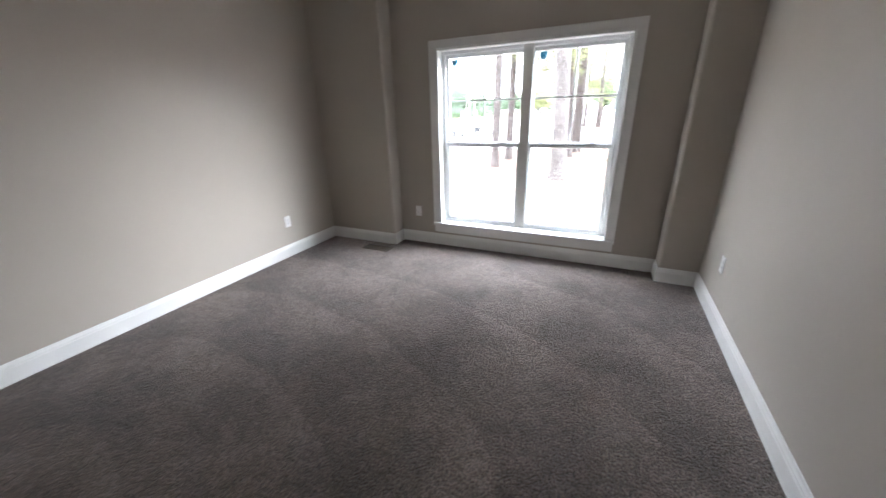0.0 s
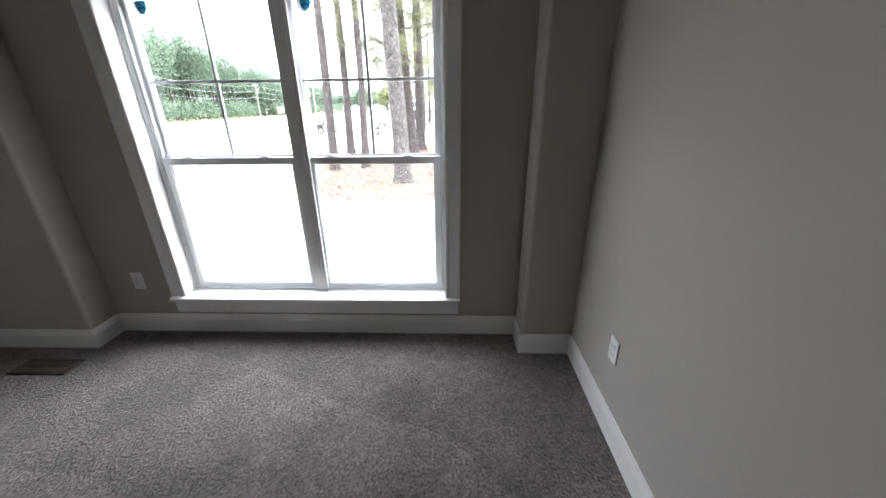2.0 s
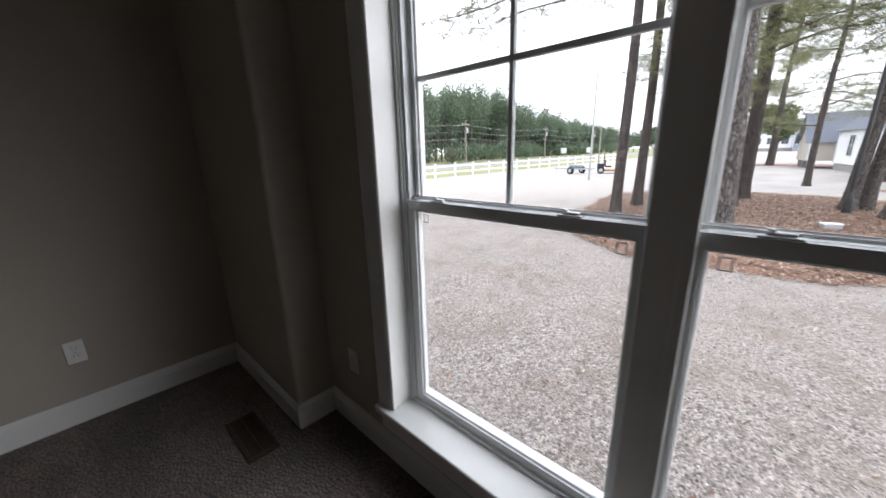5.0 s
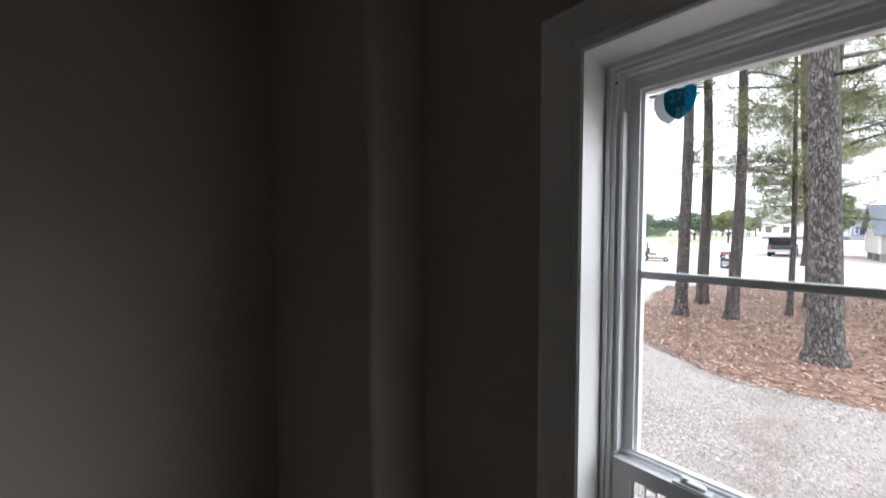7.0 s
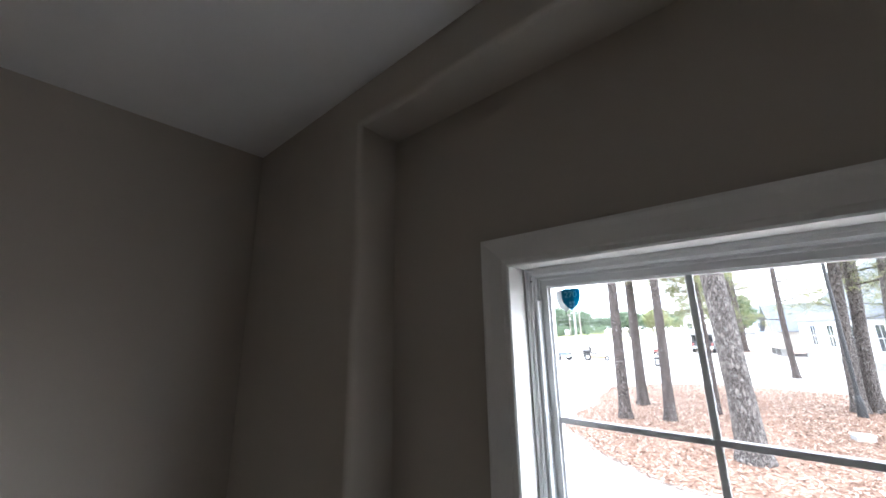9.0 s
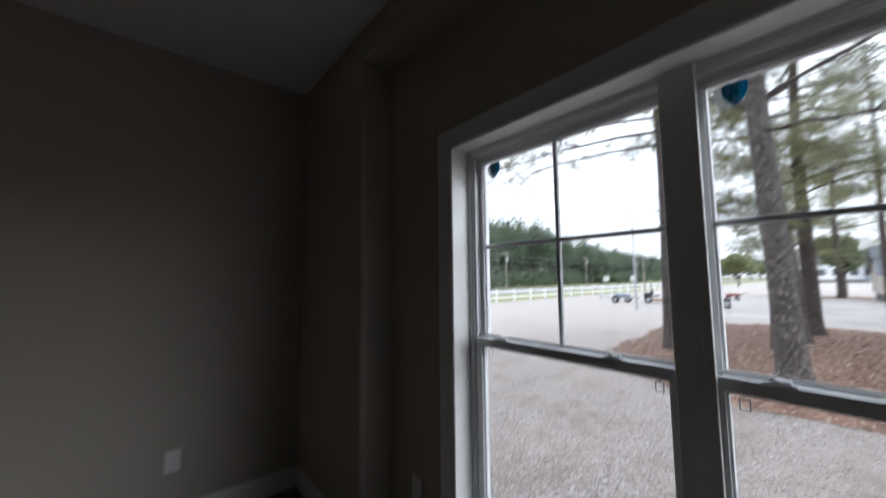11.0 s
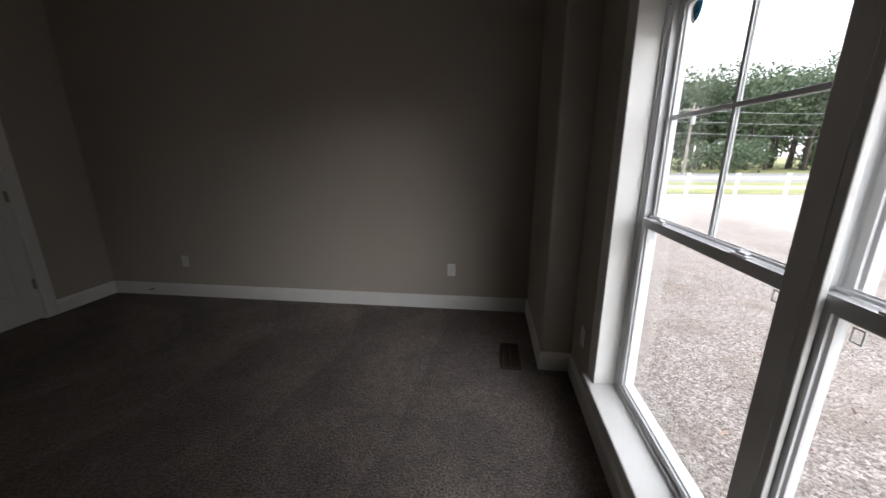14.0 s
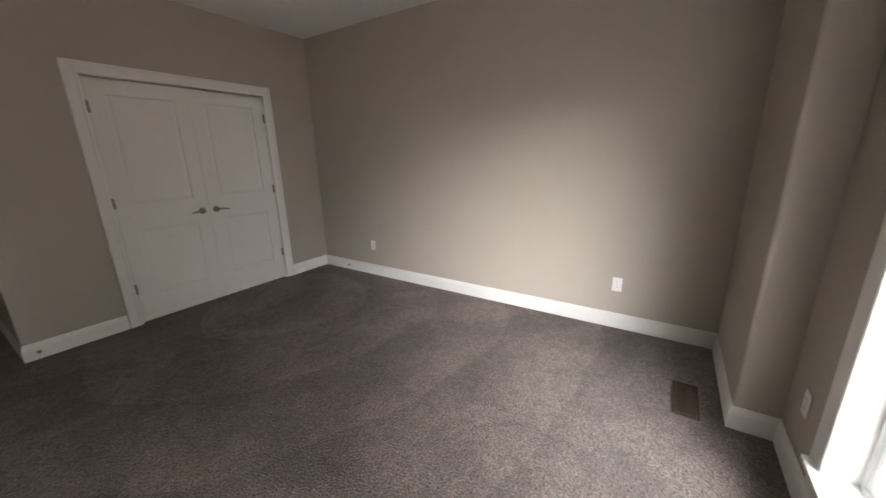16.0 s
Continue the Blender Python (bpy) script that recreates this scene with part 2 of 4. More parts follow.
M_WALL = mat("greige_wall_paint", (0.445, 0.400, 0.342), (0.427, 0.383, 0.326), 1.5, 0.62, 0.06, 260, spec=0.3)
M_CEIL = mat("white_ceiling_paint", (0.80, 0.79, 0.77), (0.77, 0.76, 0.74), 2, 0.8, 0.12, 180)
M_TRIM = mat("white_trim_paint", (0.80, 0.79, 0.76), (0.76, 0.75, 0.72), 5, 0.38, 0.03, 60)
M_DOOR = mat("white_door_paint", (0.79, 0.775, 0.74), (0.75, 0.735, 0.70), 3, 0.42, 0.05, 150, stretch=(1, 1, 0.15))
M_VINYL = mat("white_vinyl", (0.80, 0.81, 0.81), (0.76, 0.77, 0.77), 7, 0.35, 0.02, 80)
M_GREYVINYL = mat("grey_weather_strip", (0.30, 0.32, 0.34), (0.24, 0.26, 0.28), 12, 0.5)
M_PLATE = mat("white_plastic_plate", (0.82, 0.81, 0.79), (0.79, 0.78, 0.76), 20, 0.35)
M_SLOT = mat("dark_slot", (0.03, 0.03, 0.03), (0.05, 0.05, 0.05), 20, 0.6)
M_NICKEL = mat("satin_nickel", (0.33, 0.305, 0.275), (0.28, 0.26, 0.235), 30, 0.3, 0.02, 300, metal=1.0)
M_VENT = mat("tan_enamel_metal", (0.095, 0.07, 0.05), (0.07, 0.052, 0.038), 15, 0.45, 0.05, 200, metal=0.3)
M_CARPET = carpet_material()
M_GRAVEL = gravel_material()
M_GLASS = glass_material()
M_BARK = bark_material("pine_bark", (0.028, 0.022, 0.019), (0.155, 0.132, 0.12))
M_BARK2 = bark_material("dark_pine_bark", (0.022, 0.016, 0.014), (0.115, 0.09, 0.08))
M_NEEDLE = leaf_material("pine_needles", (0.085, 0.11, 0.05), (0.17, 0.185, 0.08), (0.32, 0.29, 0.13))
M_LEAF = leaf_material("broad_leaves", (0.035, 0.07, 0.028), (0.06, 0.105, 0.04), (0.10, 0.145, 0.06))
# distant leaves: haze mixed into the green as a paler, bluer tone
M_LEAF_HAZY = leaf_material("hazy_far_leaves", (0.055, 0.085, 0.055), (0.105, 0.15, 0.09), (0.19, 0.24, 0.145))
M_LEAF_LIGHT = leaf_material("light_leaves", (0.15, 0.18, 0.08), (0.20, 0.22, 0.10), (0.27, 0.27, 0.13))
M_LEAF_RED = leaf_material("red_leaves", (0.20, 0.085, 0.065), (0.27, 0.12, 0.09), (0.32, 0.18, 0.13))
M_STRAW = mat("pine_straw", (0.15, 0.08, 0.054), (0.30, 0.185, 0.133), 12, 0.9, 1.0, 60, detail=8)
M_STRAWBIT = leaf_material("straw_bits", (0.085, 0.042, 0.028), (0.25, 0.145, 0.10), (0.62, 0.50, 0.40))
M_STONE = leaf_material("stone_bits", (0.115, 0.098, 0.09), (0.27, 0.235, 0.213), (0.53, 0.485, 0.45))
M_GRASS = mat("dry_grass", (0.17, 0.20, 0.07), (0.30, 0.28, 0.13), 0.8, 0.9, 0.8, 30)
M_ASPHALT = mat("worn_asphalt", (0.20, 0.20, 0.20), (0.27, 0.265, 0.26), 0.7, 0.85, 0.4, 60)
M_CONCRETE = mat("pale_concrete", (0.42, 0.39, 0.365), (0.33, 0.30, 0.28), 0.5, 0.85, 0.3, 50)
M_WHITE = mat("white_fence_vinyl", (0.78, 0.78, 0.77), (0.70, 0.70, 0.69), 3, 0.45)
M_SIDING = mat("white_siding", (0.84, 0.85, 0.86), (0.79, 0.80, 0.81), 2, 0.5, 0.04, 60)
M_SIDING_TAN = mat("tan_siding", (0.52, 0.47, 0.41), (0.47, 0.42, 0.37), 2, 0.55, 0.04, 60)
M_SIDING_BLUE = mat("slate_blue_siding", (0.20, 0.25, 0.33), (0.17, 0.215, 0.29), 2, 0.55, 0.04, 60)
M_ROOF = mat("grey_shingles", (0.115, 0.125, 0.15), (0.17, 0.18, 0.21), 6, 0.9, 0.6, 30)
M_BLOCK = mat("grey_block", (0.33, 0.32, 0.31), (0.27, 0.26, 0.25), 5, 0.9, 0.4, 40)
M_DARKGLASS = mat("dark_window_glass", (0.05, 0.06, 0.07), (0.08, 0.09, 0.10), 1, 0.08)
M_BLACK = mat("black_paint", (0.02, 0.02, 0.022), (0.035, 0.035, 0.037), 10, 0.4, 0.05, 80)
M_LAMPGLASS = mat("frosted_lamp_glass", (0.72, 0.72, 0.70), (0.66, 0.66, 0.64), 10, 0.3)
M_POLE = mat("weathered_pole", (0.34, 0.30, 0.26), (0.26, 0.23, 0.20), 8, 0.9, 0.4, 60, stretch=(1, 1, 0.1))
M_STEEL = mat("galvanised_steel", (0.50, 0.51, 0.52), (0.42, 0.43, 0.44), 10, 0.45, metal=0.6)
M_BLUE = mat("blue_tarp", (0.20, 0.25, 0.32), (0.17, 0.21, 0.27), 8, 0.6, 0.3, 30)
M_ORANGE = mat("orange_paint", (0.36, 0.20, 0.11), (0.30, 0.17, 0.09), 8, 0.5)
M_CAR = mat("dark_car_paint", (0.03, 0.03, 0.035), (0.045, 0.045, 0.05), 5, 0.25)
M_CARWHITE = mat("white_car_paint", (0.75, 0.75, 0.74), (0.70, 0.70, 0.69), 3, 0.3)
M_RED = mat("red_paint", (0.30, 0.10, 0.09), (0.25, 0.085, 0.075), 5, 0.4)
M_TYRE = mat("tyre_rubber", (0.02, 0.02, 0.02), (0.035, 0.035, 0.035), 20, 0.8, 0.3, 80)
M_LABELBLUE = film_material("blue_label_film", (0.03, 0.30, 0.42))
M_LABELPALE = film_material("pale_label_print", (0.40, 0.72, 0.80))
M_LABELREFLECTION = film_material("white_label_reflection", (0.52, 0.53, 0.53))

# ---- building helpers ----


def mesh_object(name, bm, material, smooth=False):
    me = bpy.data.meshes.new(name)
    bm.normal_update()
    bm.to_mesh(me)
    bm.free()
    me.materials.append(material)
    if smooth:
        for p in me.polygons:
            p.use_smooth = True
    return new(name, me)


def structure(name, bm, material, label, category):
    return tagged(mesh_object(name, bm, material), label, category, kind="structure")


def part(name, bm, material, parent, label="", smooth=False):
    ob = mesh_object(name, bm, material, smooth)
    ob.parent = parent
    return tagged(ob, label)


def thing(name, label, category, group="", kind="", at=None):
    ob = new(name)
    ob.empty_display_size = 0.1
    if at is not None:
        ob.matrix_basis = at
    return tagged(ob, label, category, group, kind)


def box(bm, x0, x1, y0, y1, z0, z1, bevel=0.0):
    """A box, its edges rounded by bevel."""
    r = bmesh.ops.create_cube(bm, size=1)
    vs = r["verts"]
    bmesh.ops.scale(bm, vec=(abs(x1 - x0), abs(y1 - y0), abs(z1 - z0)), verts=vs)
    bmesh.ops.translate(bm, vec=((x0 + x1) / 2, (y0 + y1) / 2, (z0 + z1) / 2), verts=vs)
    if bevel:
        es = list({e for v in vs for e in v.link_edges})
        bmesh.ops.bevel(bm, geom=es, offset=bevel, segments=2, affect="EDGES", profile=0.5)
    return bm


def boxes(*dims, bevel=0.0):
    bm = bmesh.new()
    for d in dims:
        box(bm, *d, bevel=bevel)
    return bm


def rod(bm, a, b, r0, r1=None, sides=10, cap=True):
    """A round bar from a to b."""
    a, b = Vector(a), Vector(b)
    r1 = r0 if r1 is None else r1
    q = (b - a).to_track_quat("Z", "Y").to_matrix().to_4x4()
    m = Matrix.Translation((a + b) / 2) @ q
    bmesh.ops.create_cone(bm, cap_ends=cap, segments=sides, radius1=r0, radius2=r1, depth=(b - a).length, matrix=m)
    return bm


def sweep(bm, profile, path, place, closed=False):
    """Carries a profile of (d, h) along a flat path with mitred corners; d lies to the right of the way. place(u, v, h) gives the point."""
    n = len(path)
    rings = []
    for i in range(n):
        p = Vector(path[i])
        before = Vector(path[(i - 1) % n]) if closed or i > 0 else None
        after = Vector(path[(i + 1) % n]) if closed or i < n - 1 else None
        normals = []
        for a, b in ((before, p), (p, after)):
            if a is not None and b is not None:
                t = (b - a).normalized()
                normals.append(Vector((t.y, -t.x)))
        m = normals[0] if len(normals) == 1 else (normals[0] + normals[1]) / (1 + normals[0].dot(normals[1]))
        rings.append([bm.verts.new(place(p.x + m.x * d, p.y + m.y * d, h)) for d, h in profile])
    k = len(profile)
    for i in range(n if closed else n - 1):
        a, b = rings[i], rings[(i + 1) % n]
        for j in range(k):
            bm.faces.new((a[j], a[(j + 1) % k], b[(j + 1) % k], b[j]))
    if not closed:
        bm.faces.new(rings[0])
        bm.faces.new(rings[-1][::-1])
    bmesh.ops.recalc_face_normals(bm, faces=bm.faces)
    return bm


def from_arrays(name, verts, faces, material, smooth=False):
    me = bpy.data.meshes.new(name)
    me.from_pydata(verts, [], faces)
    me.materials.append(material)
    if smooth:
        for p in me.polygons:
            p.use_smooth = True
    return new(name, me)


# ---- the room ----
ROOM_W, SOUTH, HALL_S, CEIL = 3.82, -4.44, -6.3, 2.74
PIER_L, PIER_R, PIER_Y, HEAD_Z = 0.89, 3.525, -0.19, 2.57
WX0, WX1, WZ0, WZ1 = 1.400, 3.078, 0.266, 1.966

structure("floor", boxes((-0.12, 3.94, HALL_S - 0.12, 0.2, -0.12, 0.0)), M_CARPET, "taupe cut-pile carpet with brushed vacuum marks", "carpet")
structure("ceiling", boxes((-0.12, 3.94, HALL_S - 0.12, 0.2, CEIL, CEIL + 0.12)), M_CEIL, "white painted flat ceiling", "ceiling")
structure("wall_west", boxes((-0.12, 0.0, HALL_S - 0.12, 0.2, 0, CEIL)), M_WALL, "greige painted wall with satin finish", "wall")
structure("wall_east", boxes((ROOM_W, 3.94, HALL_S - 0.12, 0.2, 0, CEIL)), M_WALL, "greige painted wall with satin finish", "wall")
structure("wall_hall", boxes((0, ROOM_W, HALL_S - 0.12, HALL_S, 0, CEIL)), M_WALL, "greige painted wall closing the hall", "wall")
CX0, CX1, CZ = 0.615, 2.06, 2.055
structure("wall_south", boxes((0, CX0, SOUTH - 0.12, SOUTH, 0, CEIL), (CX1, 2.753, SOUTH - 0.12, SOUTH, 0, CEIL), (CX0, CX1, SOUTH - 0.12, SOUTH, CZ, CEIL), (2.633, 2.753, HALL_S, SOUTH - 0.12, 0, CEIL)), M_WALL, "greige painted wall with the closet opening", "wall")
OX0, OX1, OZ0, OZ1 = WX0 - 0.02, WX1 + 0.02, WZ0 - 0.03, WZ1 + 0.02
structure("wall_north", boxes((0, OX0, 0, 0.17, 0, CEIL), (OX1, ROOM_W, 0, 0.17, 0, CEIL), (OX0, OX1, 0, 0.17, 0, OZ0), (OX0, OX1, 0, 0.17, OZ1, CEIL)), M_WALL, "greige painted wall with the window opening", "wall")
structure("outer_wall_base", boxes((-0.12, 3.94, 0.06, 0.2, GROUND - 0.1, -0.121), (-0.12, 3.94, HALL_S - 0.12, HALL_S, GROUND - 0.1, -0.121), (-0.12, 0.0, HALL_S, 0.06, GROUND - 0.1, -0.121), (ROOM_W, 3.94, HALL_S, 0.06, GROUND - 0.1, -0.121)), M_BLOCK, "grey block foundation under the house", "foundation")

# two piers and a dropped header frame the window bay, with rounded corners
bm = bmesh.new()
outline = [(0, 0), (0, CEIL), (ROOM_W, CEIL), (ROOM_W, 0), (PIER_R, 0), (PIER_R, HEAD_Z), (PIER_L, HEAD_Z), (PIER_L, 0)]
front = bm.faces.new([bm.verts.new((x, PIER_Y, z)) for x, z in outline])
grown = bmesh.ops.extrude_face_region(bm, geom=[front])
bmesh.ops.translate(bm, vec=(0, -PIER_Y, 0), verts=[v for v in grown["geom"] if isinstance(v, bmesh.types.BMVert)])
bmesh.ops.recalc_face_normals(bm, faces=bm.faces)
rims = []
for e in bm.edges:
    a, b = e.verts[0].co, e.verts[1].co
    inner = all(PIER_L - 0.01 < c.x < PIER_R + 0.01 for c in (a, b))
    if inner and abs(a.y - PIER_Y) < 1e-4 and abs(b.y - PIER_Y) < 1e-4:
        rims.append(e)
bmesh.ops.bevel(bm, geom=rims, offset=0.022, segments=5, affect="EDGES", profile=0.5)
structure("wall_bay_surround", bm, M_WALL, "greige piers and header with bullnose corners round the window", "wall")

BASE = [(0, 0), (0.015, 0), (0.015, 0.092), (0.012, 0.098), (0.012, 0.106), (0.007, 0.116), (0.005, 0.127), (0, 0.128)]


def floor_place(u, v, h):
    return (u, v, h)


bm = sweep(bmesh.new(), BASE, [(0.523, SOUTH), (0, SOUTH), (0, PIER_Y), (PIER_L, PIER_Y), (PIER_L, 0), (PIER_R, 0), (PIER_R, PIER_Y), (ROOM_W, PIER_Y), (ROOM_W, HALL_S)], floor_place)
structure("baseboard", bm, M_TRIM, "white painted baseboard with moulded top", "baseboard")
bm = sweep(bmesh.new(), BASE, [(2.753, HALL_S), (2.753, SOUTH), (2.153, SOUTH)], floor_place)
structure("baseboard", bm, M_TRIM, "white painted baseboard with moulded top", "baseboard")

# ---- window trim ----
CASING = [(0, 0), (0, 0.011), (-0.006, 0.015), (-0.018, 0.015), (-0.024, 0.012), (-0.066, 0.017), (-0.082, 0.021), (-0.091, 0.019), (-0.091, 0)]
trim = thing("window_trim", "white moulded casing, stool and apron round the double window", "window trim", kind="structure")


def north_place(u, v, h):
    return (u, -h, v)


bm = sweep(bmesh.new(), CASING, [(WX0 + 0.004, WZ0), (WX0 + 0.004, WZ1 - 0.004), (WX1 - 0.004, WZ1 - 0.004), (WX1 - 0.004, WZ0)], north_place)
part("casing", bm, M_TRIM, trim)
bm = bmesh.new()
stool_plan = [(WX0 - 0.087, -0.045), (WX1 + 0.087, -0.045), (WX1 + 0.087, -0.0005), (WX1 + 0.018, -0.0005), (WX1 + 0.018, 0.0955), (WX0 - 0.018, 0.0955), (WX0 - 0.018, -0.0005), (WX0 - 0.087, -0.0005)]
top = bm.faces.new([bm.verts.new((x, y, WZ0 - 0.001)) for x, y in stool_plan])
grown = bmesh.ops.extrude_face_region(bm, geom=[top])
bmesh.ops.translate(bm, vec=(0, 0, -0.028), verts=[v for v in grown["geom"] if isinstance(v, bmesh.types.BMVert)])
bmesh.ops.recalc_face_normals(bm, faces=bm.faces)
bmesh.ops.bevel(bm, geom=[e for e in bm.edges if all(v.co.y < -0.04 for v in e.verts)], offset=0.007, segments=3, affect="EDGES", profile=0.5)
part("stool", bm, M_TRIM, trim)
part("apron", boxes((WX0 - 0.078, WX1 + 0.078, -0.018, -0.0005, WZ0 - 0.115, WZ0 - 0.031), bevel=0.004), M_TRIM, trim)
part("jamb", boxes((WX0 - 0.018, WX0, 0.0005, 0.165, WZ0, WZ1)), M_TRIM, trim)
part("jamb", boxes((WX1, WX1 + 0.018, 0.0005, 0.165, WZ0, WZ1)), M_TRIM, trim)
part("head_jamb", boxes((WX0 - 0.018, WX1 + 0.018, 0.0005, 0.165, WZ1, WZ1 + 0.018)), M_TRIM, trim)
bm = boxes((2.211, 2.303, 0.079, 0.094, WZ0, WZ1 - 0.001), bevel=0.003)
box(bm, 2.274, 2.281, 0.0765, 0.0795, WZ0, WZ1 - 0.001)
part("mullion_cover", bm, M_TRIM, trim)


def ring(x0, x1, z0, z1, y0, y1, w, lip=0.006):
    """A rectangular frame of bars of width w with a glazing lip on its inner edge."""
    prof = [(0, y0), (w - lip, y0), (w - lip, y0 + 0.006), (w, y0 + 0.010), (w, y1), (0, y1)]
    return sweep(bmesh.new(), prof, [(x0, z0), (x0, z1), (x1, z1), (x1, z0)], lambda u, v, h: (u, h, v), closed=True)


MEET = 1.100


def sash_window(name, x0, x1, label):
    """A double-hung vinyl window with a four-light upper sash."""
    win = thing(name, label, "window", "double window", "structure")
    z0, z1 = WZ0, WZ1
    part("window_frame", ring(x0, x1, z0, z1, 0.096, 0.166, 0.026), M_VINYL, win)
    part("frame_bead", ring(x0 + 0.001, x1 - 0.001, z0 + 0.001, z1 - 0.001, 0.0895, 0.0957, 0.013, 0.004), M_VINYL, win)
    part("parting_stop", ring(x0 + 0.0265, x1 - 0.0265, MEET + 0.022, z1 - 0.0265, 0.1215, 0.1295, 0.011, 0.004), M_VINYL, win)
    part("screw", rod(bmesh.new(), (x0 + 0.019, 0.0951, z1 - 0.040), (x0 + 0.019, 0.0962, z1 - 0.040), 0.0028, sides=10), M_SLOT, win, "dark fixing screw")
    for sx in (x0 + 0.0265, x1 - 0.0325):
        part("jamb_liner", boxes((sx, sx + 0.006, 0.102, 0.124, MEET + 0.03, z1 - 0.10)), M_VINYL, win)
    up = part("upper_sash", ring(x0 + 0.027, x1 - 0.027, MEET - 0.012, z1 - 0.027, 0.130, 0.162, 0.033), M_VINYL, win)
    cx, cz = (x0 + x1) / 2, 1.520
    gx0, gx1, gz0, gz1 = x0 + 0.059, x1 - 0.059, MEET + 0.020, z1 - 0.059
    pane = part("pane", boxes((gx0, gx1, 0.146, 0.150, gz0, gz1)), M_GLASS, up, "clear glass pane")
    pane.visible_shadow = False
    part("muntin", boxes((cx - 0.008, cx + 0.008, 0.141, 0.1455, gz0, gz1), (cx - 0.008, cx + 0.008, 0.1505, 0.155, gz0, gz1), bevel=0.0015), M_VINYL, up, "slim grey-white grille bar")
    part("muntin", boxes((gx0, gx1, 0.1405, 0.1452, cz - 0.008, cz + 0.008), (gx0, gx1, 0.1508, 0.1555, cz - 0.008, cz + 0.008), bevel=0.0015), M_VINYL, up, "slim grey-white grille bar")
    low = part("lower_sash", ring(x0 + 0.027, x1 - 0.027, z0 + 0.012, MEET + 0.018, 0.098, 0.128, 0.040), M_VINYL, win)
    lp = part("pane", boxes((x0 + 0.066, x1 - 0.066, 0.113, 0.117, z0 + 0.051, MEET - 0.021)), M_GLASS, low, "clear glass pane")
    lp.visible_shadow = False
    part("sill_track", boxes((x0 + 0.026, x1 - 0.026, 0.086, 0.0955, z0, z0 + 0.014), bevel=0.002), M_VINYL, win)
    part("weather_strip", boxes((x0 + 0.075, x1 - 0.075, 0.1285, 0.1295, MEET - 0.02, MEET + 0.012)), M_GREYVINYL, low)
    for k in (0.20, 0.74):
        lx = x0 + k * (x1 - x0)
        bm = boxes((lx - 0.032, lx + 0.032, 0.1, 0.122, MEET + 0.018, MEET + 0.023), bevel=0.002)
        box(bm, lx - 0.02, lx + 0.022, 0.104, 0.119, MEET + 0.023, MEET + 0.030, bevel=0.003)
        rod(bm, (lx - 0.012, 0.111, MEET + 0.028), (lx - 0.012, 0.111, MEET + 0.035), 0.007, 0.006)
        part("sash_lock", bm, M_VINYL, low)
    for lx in (x0 + 0.084, x1 - 0.108):
        bm = boxes((lx, lx + 0.024, 0.1195, 0.122, MEET - 0.034, MEET - 0.031), (lx, lx + 0.003, 0.1195, 0.122, MEET - 0.058, MEET - 0.034), (lx + 0.021, lx + 0.024, 0.1195, 0.122, MEET - 0.058, MEET - 0.034), (lx, lx + 0.024, 0.1195, 0.122, MEET - 0.061, MEET - 0.058))
        part("tilt_latch", bm, M_VINYL, low)
    return win


sash_window("window_1", WX0 + 0.003, 2.2525, "white vinyl double-hung window with grille in upper sash")
sash_window("window_2", 2.2535, WX1 - 0.001, "white vinyl double-hung window with grille in upper sash")


def shield(bm, x, z, y0, y1, w, h):
    """A heraldic shield outline, extruded."""
    pts = [(-0.5, 0.42), (-0.25, 0.5), (0, 0.46), (0.25, 0.5), (0.5, 0.42), (0.5, 0.1), (0.42, -0.15), (0.25, -0.35), (0, -0.5), (-0.25, -0.35), (-0.42, -0.15), (-0.5, 0.1)]
    f = bm.faces.new([bm.verts.new((x + a * w, y0, z + b * h)) for a, b in pts])
    g = bmesh.ops.extrude_face_region(bm, geom=[f])
    bmesh.ops.translate(bm, vec=(0, y1 - y0, 0), verts=[v for v in g["geom"] if isinstance(v, bmesh.types.BMVert)])
    bmesh.ops.recalc_face_normals(bm, faces=bm.faces)
    return bm


for sx in (1.521, 2.372):
    st = thing("window_label", "blue shield-shaped sticker numbered 270 on the glass", "sticker", "window stickers")
    # offset white shield stands in for the sticker's reflection in the glass
    part("reflected_twin", shield(bmesh.new(), sx - 0.014, 1.863, 0.1436, 0.1446, 0.056, 0.066), M_LABELREFLECTION, st, "white reflected twin of the sticker")
    part("face", shield(bmesh.new(), sx + 0.004, 1.867, 0.1418, 0.1430, 0.056, 0.066), M_LABELBLUE, st)
    part("print", boxes((sx - 0.002, sx + 0.006, 0.1408, 0.1414, 1.852, 1.86), (sx + 0.008, sx + 0.016, 0.1408, 0.1414, 1.852, 1.86), (sx - 0.002, sx + 0.006, 0.1408, 0.1414, 1.842, 1.85), (sx + 0.008, sx + 0.016, 0.1408, 0.1414, 1.842, 1.85)), M_LABELPALE, st, "pale four-pane emblem")
    cu = bpy.data.curves.new("numeral", "FONT")
    cu.body, cu.size, cu.align_x, cu.extrude = "270", 0.026, "CENTER", 0.0003
    tmp = new("numeral_source", cu)
    me = bpy.data.meshes.new_from_object(tmp.evaluated_get(bpy.context.evaluated_depsgraph_get()))
    bpy.data.objects.remove(tmp)
    me.materials.clear()
    me.materials.append(M_LABELPALE)
    tx = new("numeral", me)
    tx.parent = st
    tx.matrix_basis = pose(sx + 0.004, 0.1410, 1.872, 90, 0, 0)

# ---- closet doors ----
DX0, DX1, DTOP = 0.632, 2.043, 2.04
frame_trim = thing("door_casing", "white moulded casing round the closet double doors", "door trim", kind="structure")


def south_place(u, v, h):
    return (u, SOUTH + h, v)


